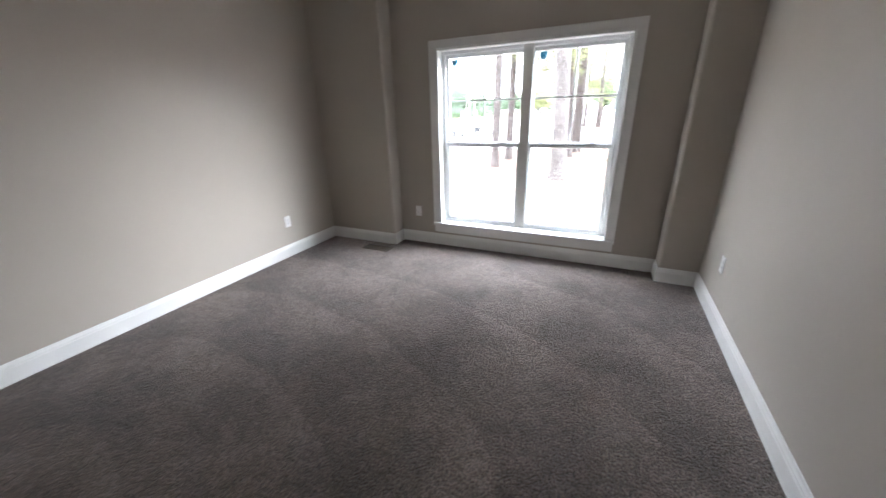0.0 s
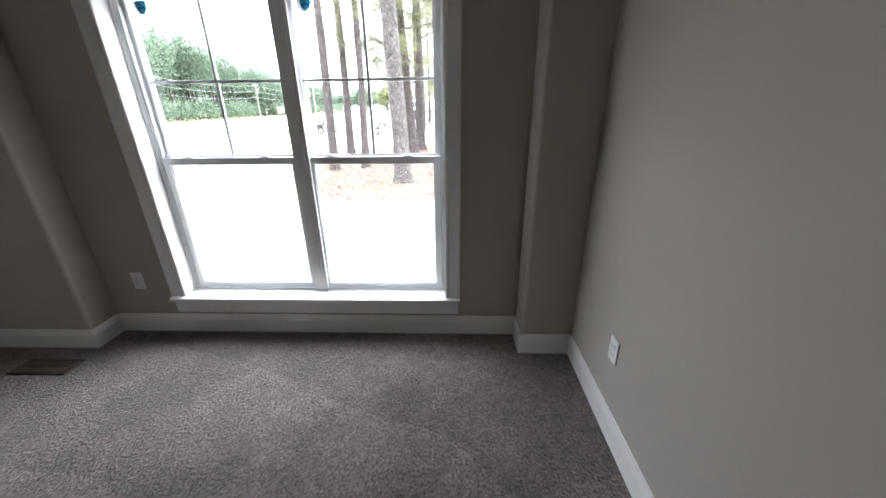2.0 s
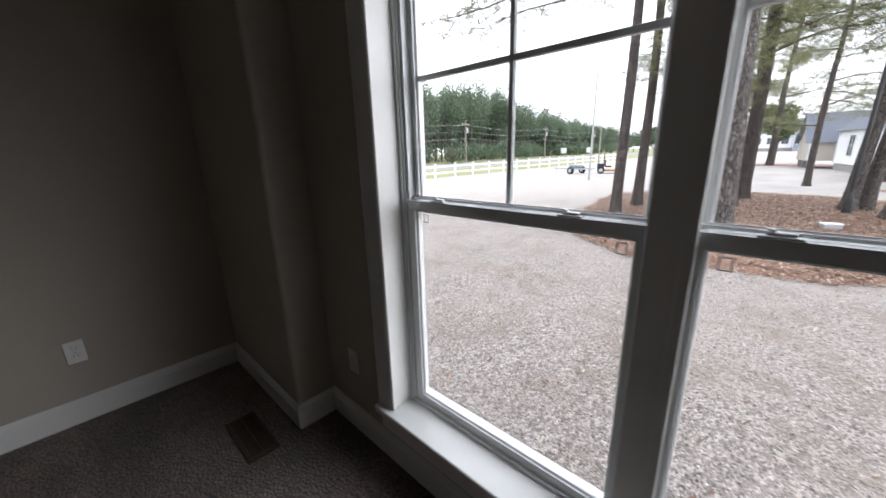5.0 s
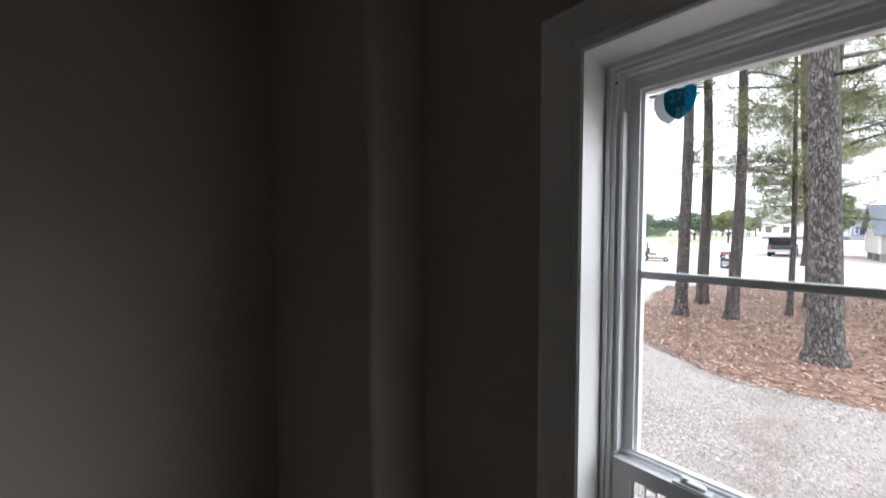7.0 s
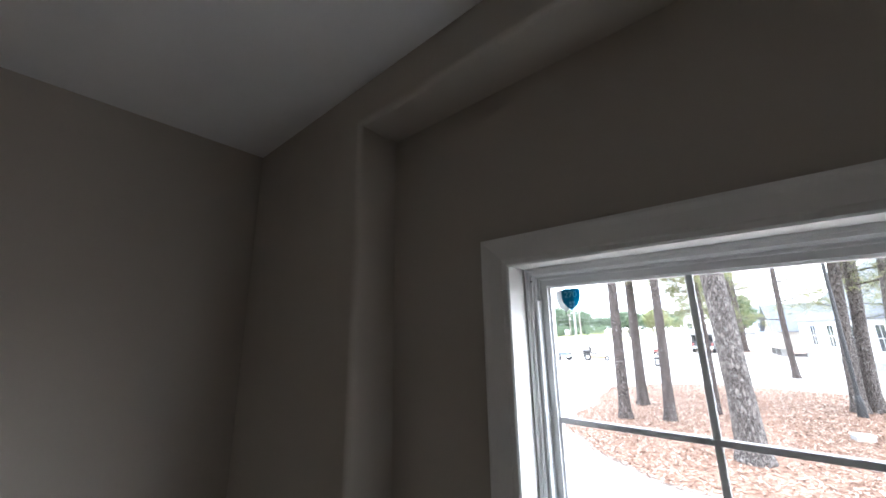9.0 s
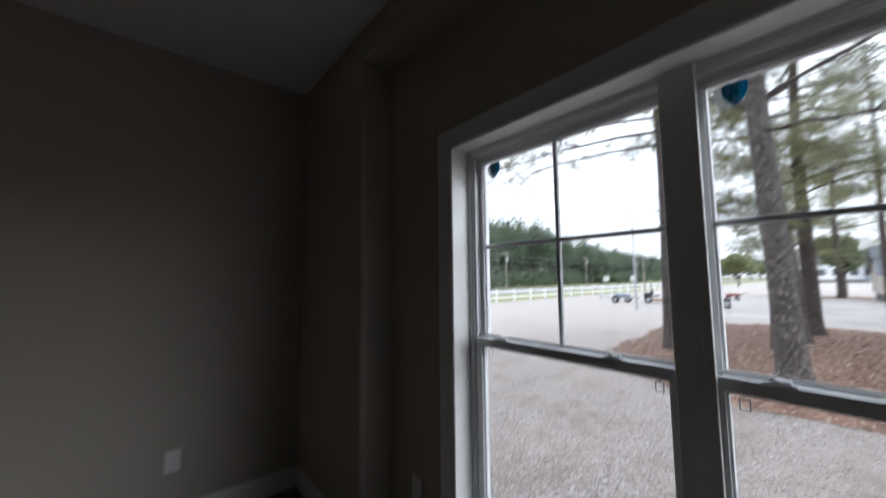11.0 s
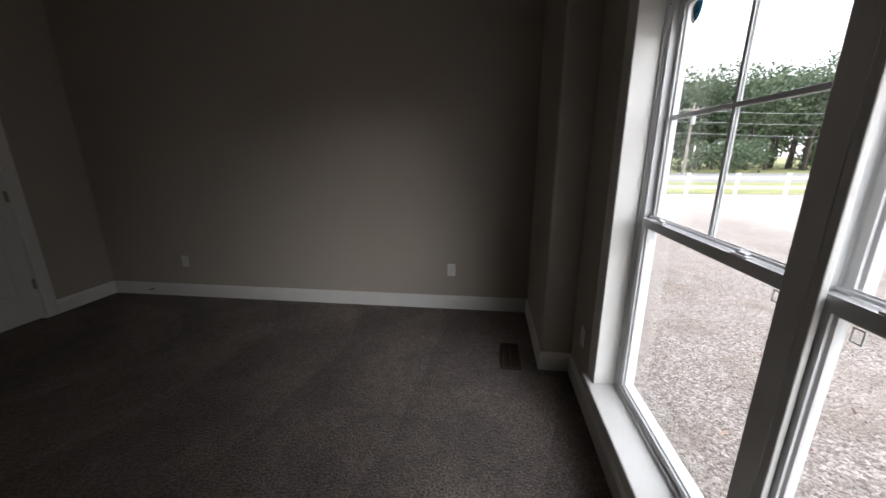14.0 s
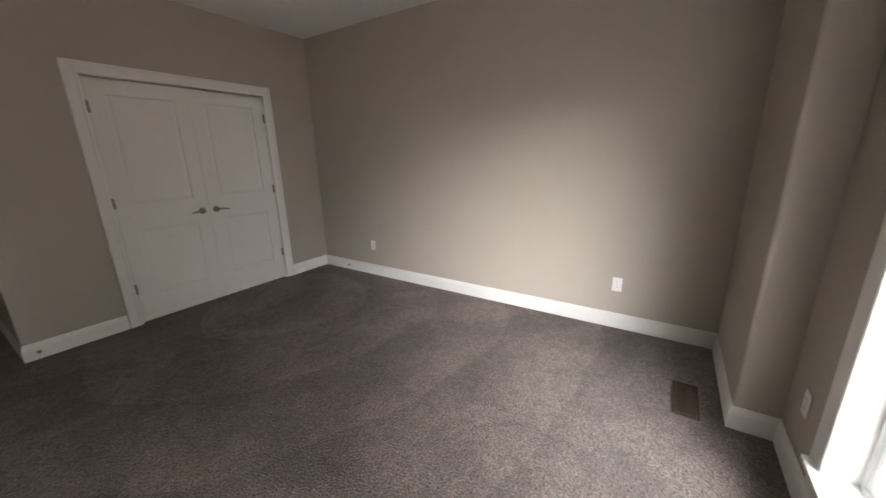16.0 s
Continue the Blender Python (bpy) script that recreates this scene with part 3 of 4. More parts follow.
bm = sweep(bmesh.new(), CASING, [(DX0 - 0.012, 0), (DX0 - 0.012, DTOP + 0.012), (DX1 + 0.012, DTOP + 0.012), (DX1 + 0.012, 0)], south_place)
part("casing", bm, M_TRIM, frame_trim)
part("jamb", boxes((CX0, DX0 - 0.003, SOUTH - 0.12, SOUTH - 0.0005, 0, DTOP + 0.012)), M_TRIM, frame_trim)
part("jamb", boxes((DX1 + 0.003, CX1, SOUTH - 0.12, SOUTH - 0.0005, 0, DTOP + 0.012)), M_TRIM, frame_trim)
part("head_jamb", boxes((CX0, CX1, SOUTH - 0.12, SOUTH - 0.0005, DTOP + 0.0125, CZ - 0.001)), M_TRIM, frame_trim)


def panel_door(name, x0, x1, hinge_x, way):
    """A moulded two-panel door leaf; way is the direction in which its lever points."""
    d = thing(name, "white two-panel closet door with lever handle, closed", "door", "closet doors", "structure")
    yf, yb = SOUTH - 0.004, SOUTH - 0.039
    xs = [x0, x0 + 0.115, x1 - 0.115, x1]
    zs = [0.014, 0.245, 0.828, 1.045, 1.925, DTOP]
    bm = bmesh.new()
    v = [[bm.verts.new((x, yf, z)) for x in xs] for z in zs]
    panels = []
    for j in range(5):
        for i in range(3):
            f = bm.faces.new((v[j][i], v[j + 1][i], v[j + 1][i + 1], v[j][i + 1]))
            if i == 1 and j in (1, 3):
                panels.append(f)
    bmesh.ops.recalc_face_normals(bm, faces=bm.faces)
    if bm.faces[0].normal.y < 0:
        bmesh.ops.reverse_faces(bm, faces=bm.faces)
    bmesh.ops.inset_individual(bm, faces=panels, thickness=0.010, depth=-0.006)
    bmesh.ops.inset_individual(bm, faces=panels, thickness=0.018, depth=0.0)
    bmesh.ops.inset_individual(bm, faces=panels, thickness=0.022, depth=0.004)
    box(bm, x0, x1, yb, yf - 0.012, 0.014, DTOP)
    for a, b in ((x0, x0 + 0.012), (x1 - 0.012, x1)):
        box(bm, a, b, yf - 0.0119, yf - 0.0005, 0.014, DTOP)
    part("leaf", bm, M_DOOR, d)
    for hz in (0.325, 1.075, 1.825):
        bm = rod(bmesh.new(), (hinge_x, SOUTH + 0.003, hz - 0.045), (hinge_x, SOUTH + 0.003, hz + 0.045), 0.0065)
        box(bm, hinge_x - 0.012, hinge_x + 0.012, SOUTH - 0.003, SOUTH, hz - 0.044, hz + 0.044)
        part("hinge", bm, M_NICKEL, d, "satin nickel butt hinge")
    hx = x0 + 0.062 if abs(x0 - 1.3375) < 0.01 else x1 - 0.062
    lever = part("handle", rod(rod(bmesh.new(), (hx, yf - 0.001, 0.928), (hx, yf + 0.010, 0.928), 0.031, 0.027, 24), (hx, yf + 0.01, 0.928), (hx, yf + 0.045, 0.928), 0.011, 0.010, 14), M_NICKEL, d, "satin nickel lever handle", True)
    bm = bmesh.new()
    for i in range(6):
        s, t = i / 6, (i + 1) / 6
        rod(bm, (hx + way * 0.105 * s, yf + 0.046 + 0.006 * math.sin(3 * s), 0.928 + 0.005 * math.sin(5 * s)), (hx + way * 0.105 * t, yf + 0.046 + 0.006 * math.sin(3 * t), 0.928 + 0.005 * math.sin(5 * t)), 0.0105 - 0.003 * s, 0.0105 - 0.003 * t, 10)
    part("lever", bm, M_NICKEL, lever, smooth=True)
    return d


panel_door("door_1", DX0, 1.3375 - 0.0015, DX0 - 0.002, -1)
panel_door("door_2", 1.3375 + 0.0015, DX1, DX1 + 0.002, 1)


# ---- outlets, register, door stops ----
def outlet(m, label):
    """A duplex outlet with its cover plate; built on a wall facing -y."""
    o = thing("wall_outlet", label, "outlet", "wall outlets", at=m)
    part("cover_plate", boxes((-0.036, 0.036, -0.006, 0.0, -0.058, 0.058), bevel=0.0025), M_PLATE, o)
    for dz in (-0.021, 0.021):
        r = part("receptacle", boxes((-0.0165, 0.0165, -0.0085, -0.0055, dz - 0.014, dz + 0.014), bevel=0.003), M_PLATE, o)
        part("slot", boxes((-0.008, -0.006, -0.0092, -0.0086, dz - 0.003, dz + 0.006)), M_SLOT, r, "dark slot")
        part("slot", boxes((0.006, 0.008, -0.0092, -0.0086, dz - 0.003, dz + 0.005)), M_SLOT, r, "dark slot")
    part("screw", rod(bmesh.new(), (0, -0.007, 0), (0, -0.0055, 0), 0.003), M_NICKEL, o)
    return o


outlet(pose(1.112, 0, 0.37, 0, 0, 0), "white duplex wall outlet beside the window")
outlet(pose(0, -0.878, 0.376, 0, 0, 90), "white duplex wall outlet above the baseboard")
outlet(pose(0, -3.556, 0.37, 0, 0, 90), "white duplex wall outlet above the baseboard")
outlet(pose(ROOM_W, -0.683, 0.402, 0, 0, -90), "white duplex wall outlet above the baseboard")

reg = thing("floor_register", "tan metal floor register set in the carpet", "floor vent")
bm = boxes((0.600, 0.932, -0.446, -0.428, 0.001, 0.010), (0.600, 0.932, -0.332, -0.314, 0.001, 0.010), (0.600, 0.620, -0.428, -0.332, 0.001, 0.010), (0.912, 0.932, -0.428, -0.332, 0.001, 0.010), bevel=0.002)
part("frame", bm, M_VENT, reg)
part("damper", boxes((0.620, 0.912, -0.428, -0.332, 0.0006, 0.0016)), M_SLOT, reg, "dark duct under the slats")
for i in range(22):
    sx = 0.627 + i * 0.0131
    part("slat", boxes((sx, sx + 0.0055, -0.428, -0.332, 0.0025, 0.0085)), M_VENT, reg)
part("crossbar", boxes((0.620, 0.912, -0.384, -0.376, 0.0086, 0.0098)), M_VENT, reg)


def door_stop(m):
    o = thing("door_stop", "small spring door stop screwed to the baseboard", "door stop", "door stops", at=m)
    part("rose", rod(bmesh.new(), (0, 0, 0), (0, -0.006, 0), 0.013, 0.011, 16), M_NICKEL, o)
    bm = bmesh.new()
    for i in range(12):
        rod(bm, (0, -0.006 - i * 0.0042, 0), (0, -0.0088 - i * 0.0042, 0), 0.0062, 0.0062, 10)
    rod(bm, (0, -0.006, 0), (0, -0.058, 0), 0.0048, 0.0048, 8)
    part("spring", bm, M_NICKEL, o)
    part("tip", rod(bmesh.new(), (0, -0.056, 0), (0, -0.068, 0), 0.009, 0.007, 12), M_PLATE, o, "white rubber tip")


door_stop(pose(0.015, -3.985, 0.062, 0, 0, 90))
door_stop(pose(2.684, SOUTH + 0.015, 0.055, 0, 0, 180))

# ---- outdoors: ground ----
def sheet(name, pts, z, material, label, category):
    bm = bmesh.new()
    bm.faces.new([bm.verts.new((x, y, z)) for x, y in pts])
    bmesh.ops.recalc_face_normals(bm, faces=bm.faces)
    if bm.faces[:][0].normal.z < 0:
        bmesh.ops.reverse_faces(bm, faces=bm.faces[:])
    return structure(name, bm, material, label, category)


bm = bmesh.new()
bmesh.ops.create_grid(bm, x_segments=40, y_segments=40, size=900, matrix=Matrix.Translation((0, 0, GROUND)))
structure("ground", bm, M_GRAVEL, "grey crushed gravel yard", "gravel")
sheet("grass_verge", [(-18.2, -300), (-18.2, 500), (-27, 500), (-27, -300)], GROUND + 0.02, M_GRASS, "dry mown grass verge beyond the fence", "grass")
sheet("road", [(-27, -300), (-27, 500), (-41, 500), (-41, -300)], GROUND + 0.03, M_ASPHALT, "grey two-lane highway", "road")
sheet("grass_bank", [(-41, -300), (-41, 500), (-200, 500), (-200, -300)], GROUND + 0.02, M_GRASS, "grass under the trees across the road", "grass")
sheet("pavement", [(10 + (21 + 0.6 * math.sin(5 * k)) * math.cos(k * 0.0982), 33.0 + (12.6 + 0.4 * math.sin(9 * k)) * math.sin(k * 0.0982)) for k in range(64)], GROUND + 0.004, M_CONCRETE, "pale worn concrete drive", "pavement")


BED_X, BED_Y = 2.0, 13.1


def bed_edge(a):
    """The outline of the mulch bed, an uneven oval; a is the angle."""
    wob = 0.35 * math.sin(3 * a + 0.6) + 0.2 * math.sin(7 * a + 1) + 0.1 * math.sin(17 * a)
    c, s = math.cos(a), math.sin(a)
    return (BED_X + (5.0 + wob) * math.copysign(abs(c) ** 0.85, c), BED_Y + (6.5 + wob * 0.6) * math.copysign(abs(s) ** 0.8, s))


def bed_height(x, y):
    dx, dy = (x - BED_X) / 5.1, (y - BED_Y) / 6.5
    r = min(1.0, math.hypot(dx, dy))
    return 0.16 * (1 - r ** 3) + 0.05 * noise.noise(Vector((x * 0.9, y * 0.9, 0))) * (1 - r) + 0.015


verts, faces = [(BED_X, BED_Y, GROUND + bed_height(BED_X, BED_Y))], []
RINGS, SEGS = 26, 110
for i in range(1, RINGS + 1):
    for j in range(SEGS):
        ex, ey = bed_edge(2 * math.pi * j / SEGS)
        k = i / RINGS
        x, y = BED_X + (ex - BED_X) * k, BED_Y + (ey - BED_Y) * k
        verts.append((x, y, GROUND + (bed_height(x, y) if i < RINGS else -0.02) + 0.02 * noise.noise(Vector((x * 5, y * 5, 3)))))
for j in range(SEGS):
    faces.append((0, 1 + j, 1 + (j + 1) % SEGS))
for i in range(RINGS - 1):
    for j in range(SEGS):
        a, b = 1 + i * SEGS + j, 1 + i * SEGS + (j + 1) % SEGS
        faces.append((a, a + SEGS, b + SEGS, b))
tagged(from_arrays("mulch_bed", verts, faces, M_STRAW, True), "reddish-brown pine straw bed under the pines", "mulch", kind="structure")

rng = random.Random(4)


def scatter_flakes(name, count, place, size, material, label, category, flat=0.25):
    """Many small bits lying on the ground as one mesh."""
    vs, fs = [], []
    for _ in range(count):
        x, y, z = place()
        s, w = size * rng.uniform(0.5, 1.6), size * rng.uniform(0.2, 0.6)
        a = rng.uniform(0, 6.28)
        cx, sx = math.cos(a), math.sin(a)
        t = rng.uniform(-flat, flat)
        k = len(vs)
        for u, v in ((-s, -w), (s, -w), (s, w), (-s, w)):
            vs.append((x + u * cx - v * sx, y + u * sx + v * cx, z + 0.008 + abs(t) * s + u * t + rng.uniform(0, 0.004)))
        fs.append((k, k + 1, k + 2, k + 3))
    return tagged(from_arrays(name, vs, fs, material), label, category, kind="stuff")


def in_bed():
    a, r = rng.uniform(0, 6.283), math.sqrt(rng.random()) * 1.0
    ex, ey = bed_edge(a)
    x, y = BED_X + (ex - BED_X) * r, BED_Y + (ey - BED_Y) * r
    return x, y, GROUND + bed_height(x, y)


scatter_flakes("straw_litter", 56000, in_bed, 0.027, M_STRAWBIT, "loose pine straw, bark flakes and fallen leaves", "mulch", 0.5)


def stones(name, count, place, size, material, label):
    """Angular stones, each a squashed octahedron, as one mesh."""
    vs, fs = [], []
    for _ in range(count):
        x, y = place()
        s = size * rng.choice((0.6, 0.8, 1.0, 1.0, 1.4))
        k = len(vs)
        a = rng.uniform(0, 6.28)
        for i in range(4):
            q = a + i * 1.571 + rng.uniform(-0.3, 0.3)
            r = s * rng.uniform(0.7, 1.2)
            vs.append((x + r * math.cos(q), y + r * math.sin(q), GROUND + s * rng.uniform(0.0, 0.35)))
        vs.append((x + rng.uniform(-0.4, 0.4) * s, y + rng.uniform(-0.4, 0.4) * s, GROUND + s * rng.uniform(0.5, 0.9)))
        for i in range(4):
            fs.append((k + i, k + (i + 1) % 4, k + 4))
    return tagged(from_arrays(name, vs, fs, material), label, "gravel", kind="stuff")


def near_yard():
    y = 0.35 + 7.5 * rng.random() ** 1.5
    half = 3.0 + 1.0 * y
    return rng.uniform(1.6 - half * 1.3, 2.6 + half * 0.55), y


stones("gravel_stones", 90000, near_yard, 0.0098, M_STONE, "loose grey crushed stones on the yard")

sheet("mulch_ring", [(7.3 + (1.9 + 0.2 * math.sin(3 * k)) * math.cos(k * 0.2618), 22.5 + (1.5 + 0.15 * math.cos(5 * k)) * math.sin(k * 0.2618)) for k in range(24)], GROUND + 0.016, M_STRAW, "pine straw ring round the pine by the white house", "mulch")
sheet("mulch_strip", [(2.2 + (5.5 + 0.5 * math.sin(3 * k)) * math.cos(k * 0.2618), 47.0 + (2.2 + 0.3 * math.cos(5 * k)) * math.sin(k * 0.2618)) for k in range(24)], GROUND + 0.016, M_STRAW, "pine straw bed by the tan cottage", "mulch")

# ---- outdoors: trees ----


def tube(points, radii, sides, vs, fs, rough=0.0):
    """Adds a tapered tube through points to vs and fs."""
    base = len(vs)
    for i, (p, r) in enumerate(zip(points, radii)):
        t = (points[min(i + 1, len(points) - 1)] - points[max(i - 1, 0)]).normalized()
        u = t.orthogonal().normalized()
        w = t.cross(u)
        for j in range(sides):
            a = 2 * math.pi * j / sides
            rr = r * (1 + rough * rng.uniform(-1, 1))
            vs.append(tuple(p + (u * math.cos(a) + w * math.sin(a)) * rr))
    for i in range(len(points) - 1):
        for j in range(sides):
            a, b = base + i * sides + j, base + i * sides + (j + 1) % sides
            fs.append((a, b, b + sides, a + sides))


def needle_clump(c, size, count, vs, fs):
    """A tuft of long needles round c."""
    for _ in range(count):
        d = Vector((rng.gauss(0, 1), rng.gauss(0, 1), rng.gauss(0.15, 0.7))).normalized()
        s = size * rng.uniform(0.6, 1.2)
        side = d.orthogonal().normalized() * size * 0.034
        o = c + Vector((rng.uniform(-1, 1), rng.uniform(-1, 1), rng.uniform(-0.6, 0.6))) * size * 0.5
        k = len(vs)
        vs.extend((tuple(o - side), tuple(o + side), tuple(o + d * s)))
        fs.append((k, k + 1, k + 2))


def limb(start, heading, length, radius, bark, tree, nvs, nfs, tuft, dens):
    """A limb that droops and forks, with needle tufts along its outer half."""
    pts, p = [], Vector(start)
    d = Vector(heading).normalized()
    n = 7
    for i in range(n):
        pts.append(p.copy())
        d = (d + Vector((rng.uniform(-0.22, 0.22), rng.uniform(-0.22, 0.22), rng.uniform(-0.16, 0.1)))).normalized()
        p = p + d * (length / (n - 1))
    bvs, bfs = [], []
    tube(pts, [radius * (1 - 0.85 * i / (n - 1)) for i in range(n)], 6, bvs, bfs)
    for i in range(2, n):
        for _ in range(3):
            q = pts[i]
            e = (d + Vector((rng.uniform(-1.2, 1.2), rng.uniform(-1.2, 1.2), rng.uniform(-0.6, 0.7)))).normalized()
            ln = length * rng.uniform(0.10, 0.34)
            tw = [q, q + e * ln * 0.5 + Vector((0, 0, rng.uniform(-0.10, 0.08))), q + e * ln + Vector((0, 0, rng.uniform(-0.1, 0.12)))]
            tube(tw, [radius * 0.3, radius * 0.2, radius * 0.08], 4, bvs, bfs)
            for k in range(1, 3):
                for _ in range(dens):
                    c = tw[k] + Vector((rng.gauss(0, 1), rng.gauss(0, 1), rng.gauss(0, 0.9))) * tuft * 1.15
                    needle_clump(c, tuft * rng.uniform(0.7, 1.15), 18, nvs, nfs)
    ob = from_arrays("limb", bvs, bfs, bark, True)
    ob.parent = tree


def pine(x, y, r, height, lean, bark, label, first, limbs, reach, tuft=0.19, dens=3, boughs=()):
    """A tall pine: bare trunk, drooping limbs, tufts of needles."""
    z0 = GROUND + (bed_height(x, y) if math.hypot((x - BED_X) / 5.1, (y - BED_Y) / 6.5) < 1 else 0) - 0.05
    tr = thing("pine_tree", label, "tree", "pines", at=pose(x, y, z0))
    pts, radii = [], []
    n = 26
    for i in range(n):
        k = i / (n - 1)
        h = height * k ** 1.25
        pts.append(Vector((lean[0] * h + 0.06 * math.sin(h * 0.5 + x), lean[1] * h + 0.05 * math.sin(h * 0.4 + y), h)))
        radii.append(r * ((1 - 0.72 * h / height) + 0.45 * math.exp(-h / 0.22)))
    vs, fs = [], []
    tube(pts, radii, 18, vs, fs, 0.035)
    t = from_arrays("trunk", vs, fs, bark, True)
    t.parent = tr
    nvs, nfs = [], []
    for i in range(limbs):
        h = first + (height - first) * ((i + rng.random() * 0.8) / limbs) ** 1.1
        k = (h / height) ** (1 / 1.25) * (n - 1)
        a = pts[min(int(k), n - 1)]
        az = rng.uniform(0, 6.283)
        ln = reach * rng.uniform(0.55, 1.1) * (1.0 - 0.5 * (h - first) / (height - first))
        limb(Vector((a.x, a.y, h)), (math.cos(az), math.sin(az), rng.uniform(-0.15, 0.35)), ln, max(0.012, r * 0.22), bark, tr, nvs, nfs, tuft, dens)
    for start, heading, ln, rb, bough_dens in boughs:
        limb(Vector(start), heading, ln, rb, bark, tr, nvs, nfs, tuft, bough_dens)
    if nvs:
        c = from_arrays("crown", nvs, nfs, M_NEEDLE)
        c.parent = tr
        tagged(c, "olive-green needle crown")
    return tr


pine(1.58, 8.2, 0.23, 17, (-0.012, 0.004), M_BARK, "tall thick pine with grey plated bark", 4.6, 16, 2.8, 0.17, 3, (((-0.1, 0, 5.4), (-0.75, -0.1, 0.7), 2.4, 0.075, 3), ((0.05, 0.1, 5.2), (0.6, 0.7, 0.1), 2.6, 0.04, 3)))
pine(-0.98, 10.4, 0.15, 15, (-0.012, 0.0), M_BARK2, "slender dark-barked pine in the straw bed", 5.6, 9, 2.4, 0.17, 3, (((-0.1, 0, 6.35), (-1.0, -0.12, 0.16), 6.2, 0.05, 4), ((-0.1, 0, 5.95), (-1.0, -0.3, 0.1), 4.2, 0.04, 3), ((-0.1, 0, 6.8), (-0.95, -0.3, 0.12), 5.5, 0.045, 4), ((-0.1, 0, 7.2), (-1.0, 0.1, 0.1), 6.0, 0.045, 4)))
pine(-0.95, 12.4, 0.155, 15, (-0.02, 0.01), M_BARK2, "slender dark-barked pine in the straw bed", 5.2, 9, 2.4)
pine(0.0, 10.6, 0.13, 14, (0.008, 0.01), M_BARK2, "slender dark-barked pine in the straw bed", 4.0, 10, 2.2)
pine(0.90, 12.0, 0.065, 10, (0.004, 0.0), M_BARK2, "thin young pine in the straw bed", 3.2, 12, 1.5)
pine(1.28, 13.6, 0.19, 16, (-0.035, 0.0), M_BARK2, "dark-barked pine behind the thick one", 3.4, 20, 3.0)
pine(1.42, 15.6, 0.22, 16, (0.018, 0.0), M_BARK2, "dark-barked pine behind the thick one", 3.0, 22, 3.2)
pine(3.98, 14.3, 0.16, 16, (0.045, 0.02), M_BARK, "leaning grey-barked pine near the lamp", 3.6, 14, 2.8)
pine(4.32, 14.6, 0.17, 16, (0.048, 0.02), M_BARK, "leaning grey-barked pine near the lamp", 3.4, 18, 3.0)
pine(4.7, 13.2, 0.22, 16, (0.06, 0.02), M_BARK, "leaning grey-barked pine near the lamp", 3.8, 16, 3.0)
pine(7.3, 22.5, 0.19, 16, (0.01, 0.0), M_BARK2, "pine beside the white house", 4.2, 14, 3.0)
pine(1.35, 47, 0.3, 15, (0.01, 0.0), M_BARK2, "distant spreading pine by the tan house", 3.6, 20, 4.8, 0.34)
pine(-0.4, 50, 0.22, 15, (0.0, 0.0), M_BARK2, "distant pine by the drive", 4.5, 16, 4.0, 0.34)
pine(3.4, 24, 0.14, 13, (0.0, 0.0), M_BARK2, "pine beyond the drive", 2.8, 24, 3.2, 0.2, 2)
pine(6.4, 28, 0.15, 13, (0.0, 0.0), M_BARK2, "pine between the houses", 2.8, 20, 3.2, 0.2, 2)
pine(0.2, 33, 0.15, 14, (0.0, 0.0), M_BARK2, "pine across the drive", 3.4, 18, 3.2, 0.22, 2)


def blob_crown(c, rad, count, leaf, vs, fs):
    """A broad-leaved crown: leaf sprays in uneven clusters, with gaps."""
    clusters = [(Vector((rng.gauss(0, 1), rng.gauss(0, 1), rng.gauss(0, 1))).normalized() * rng.uniform(0.2, 0.66), rng.uniform(0.24, 0.44)) for _ in range(18)]
    for _ in range(count):
        o, s = rng.choice(clusters)
        d = Vector((rng.gauss(0, 1), rng.gauss(0, 1), rng.gauss(0, 1))).normalized() * s * rng.uniform(0.6, 1.0)
        p = o + d
        q = Vector((c[0] + p.x * rad[0], c[1] + p.y * rad[1], c[2] + p.z * rad[2]))
        u = Vector((rng.gauss(0, 1), rng.gauss(0, 1), rng.gauss(0, 1))).normalized()
        w = u.orthogonal().normalized()
        e = leaf * rng.uniform(0.5, 1.3)
        k = len(vs)
        vs.extend((tuple(q - u * e), tuple(q + w * e * 0.6), tuple(q + u * e), tuple(q - w * e * 0.6)))
        fs.append((k, k + 1, k + 2, k + 3))


# the woods across the road
lvs, lfs, tvs, tfs = [], [], [], []
for i in range(230):
    y = -40 + 210 * (i + rng.random()) / 230
    x = -46 - 16 * rng.random() - 0.06 * max(0, y - 30)
    h = rng.uniform(10.2, 12.4) + 6.0 * math.exp(-((y - 72) / 32) ** 2) - (0.06 * max(0.0, x + 50))
    tube([Vector((x, y, GROUND)), Vector((x + rng.uniform(-0.4, 0.4), y, h * 0.5)), Vector((x, y, h * 0.85))], [0.2, 0.14, 0.06], 6, tvs, tfs)
    blob_crown((x, y, h * 0.58), (4.4, 4.4, h * 0.46), 1900, 0.21, lvs, lfs)
    if i % 2 == 0:
        blob_crown((x + 5 + rng.random() * 3, y + rng.uniform(-2, 2), GROUND + 2.0), (3.0, 3.0, 2.6), 600, 0.19, lvs, lfs)
for i in range(90):
    y = -30 + 210 * (i + rng.random()) / 90
    x = -66 - 12 * rng.random() - 0.06 * max(0, y - 30)
    blob_crown((x, y, rng.uniform(5.4, 6.6)), (5.0, 5.0, 5.4), 900, 0.36, lvs, lfs)
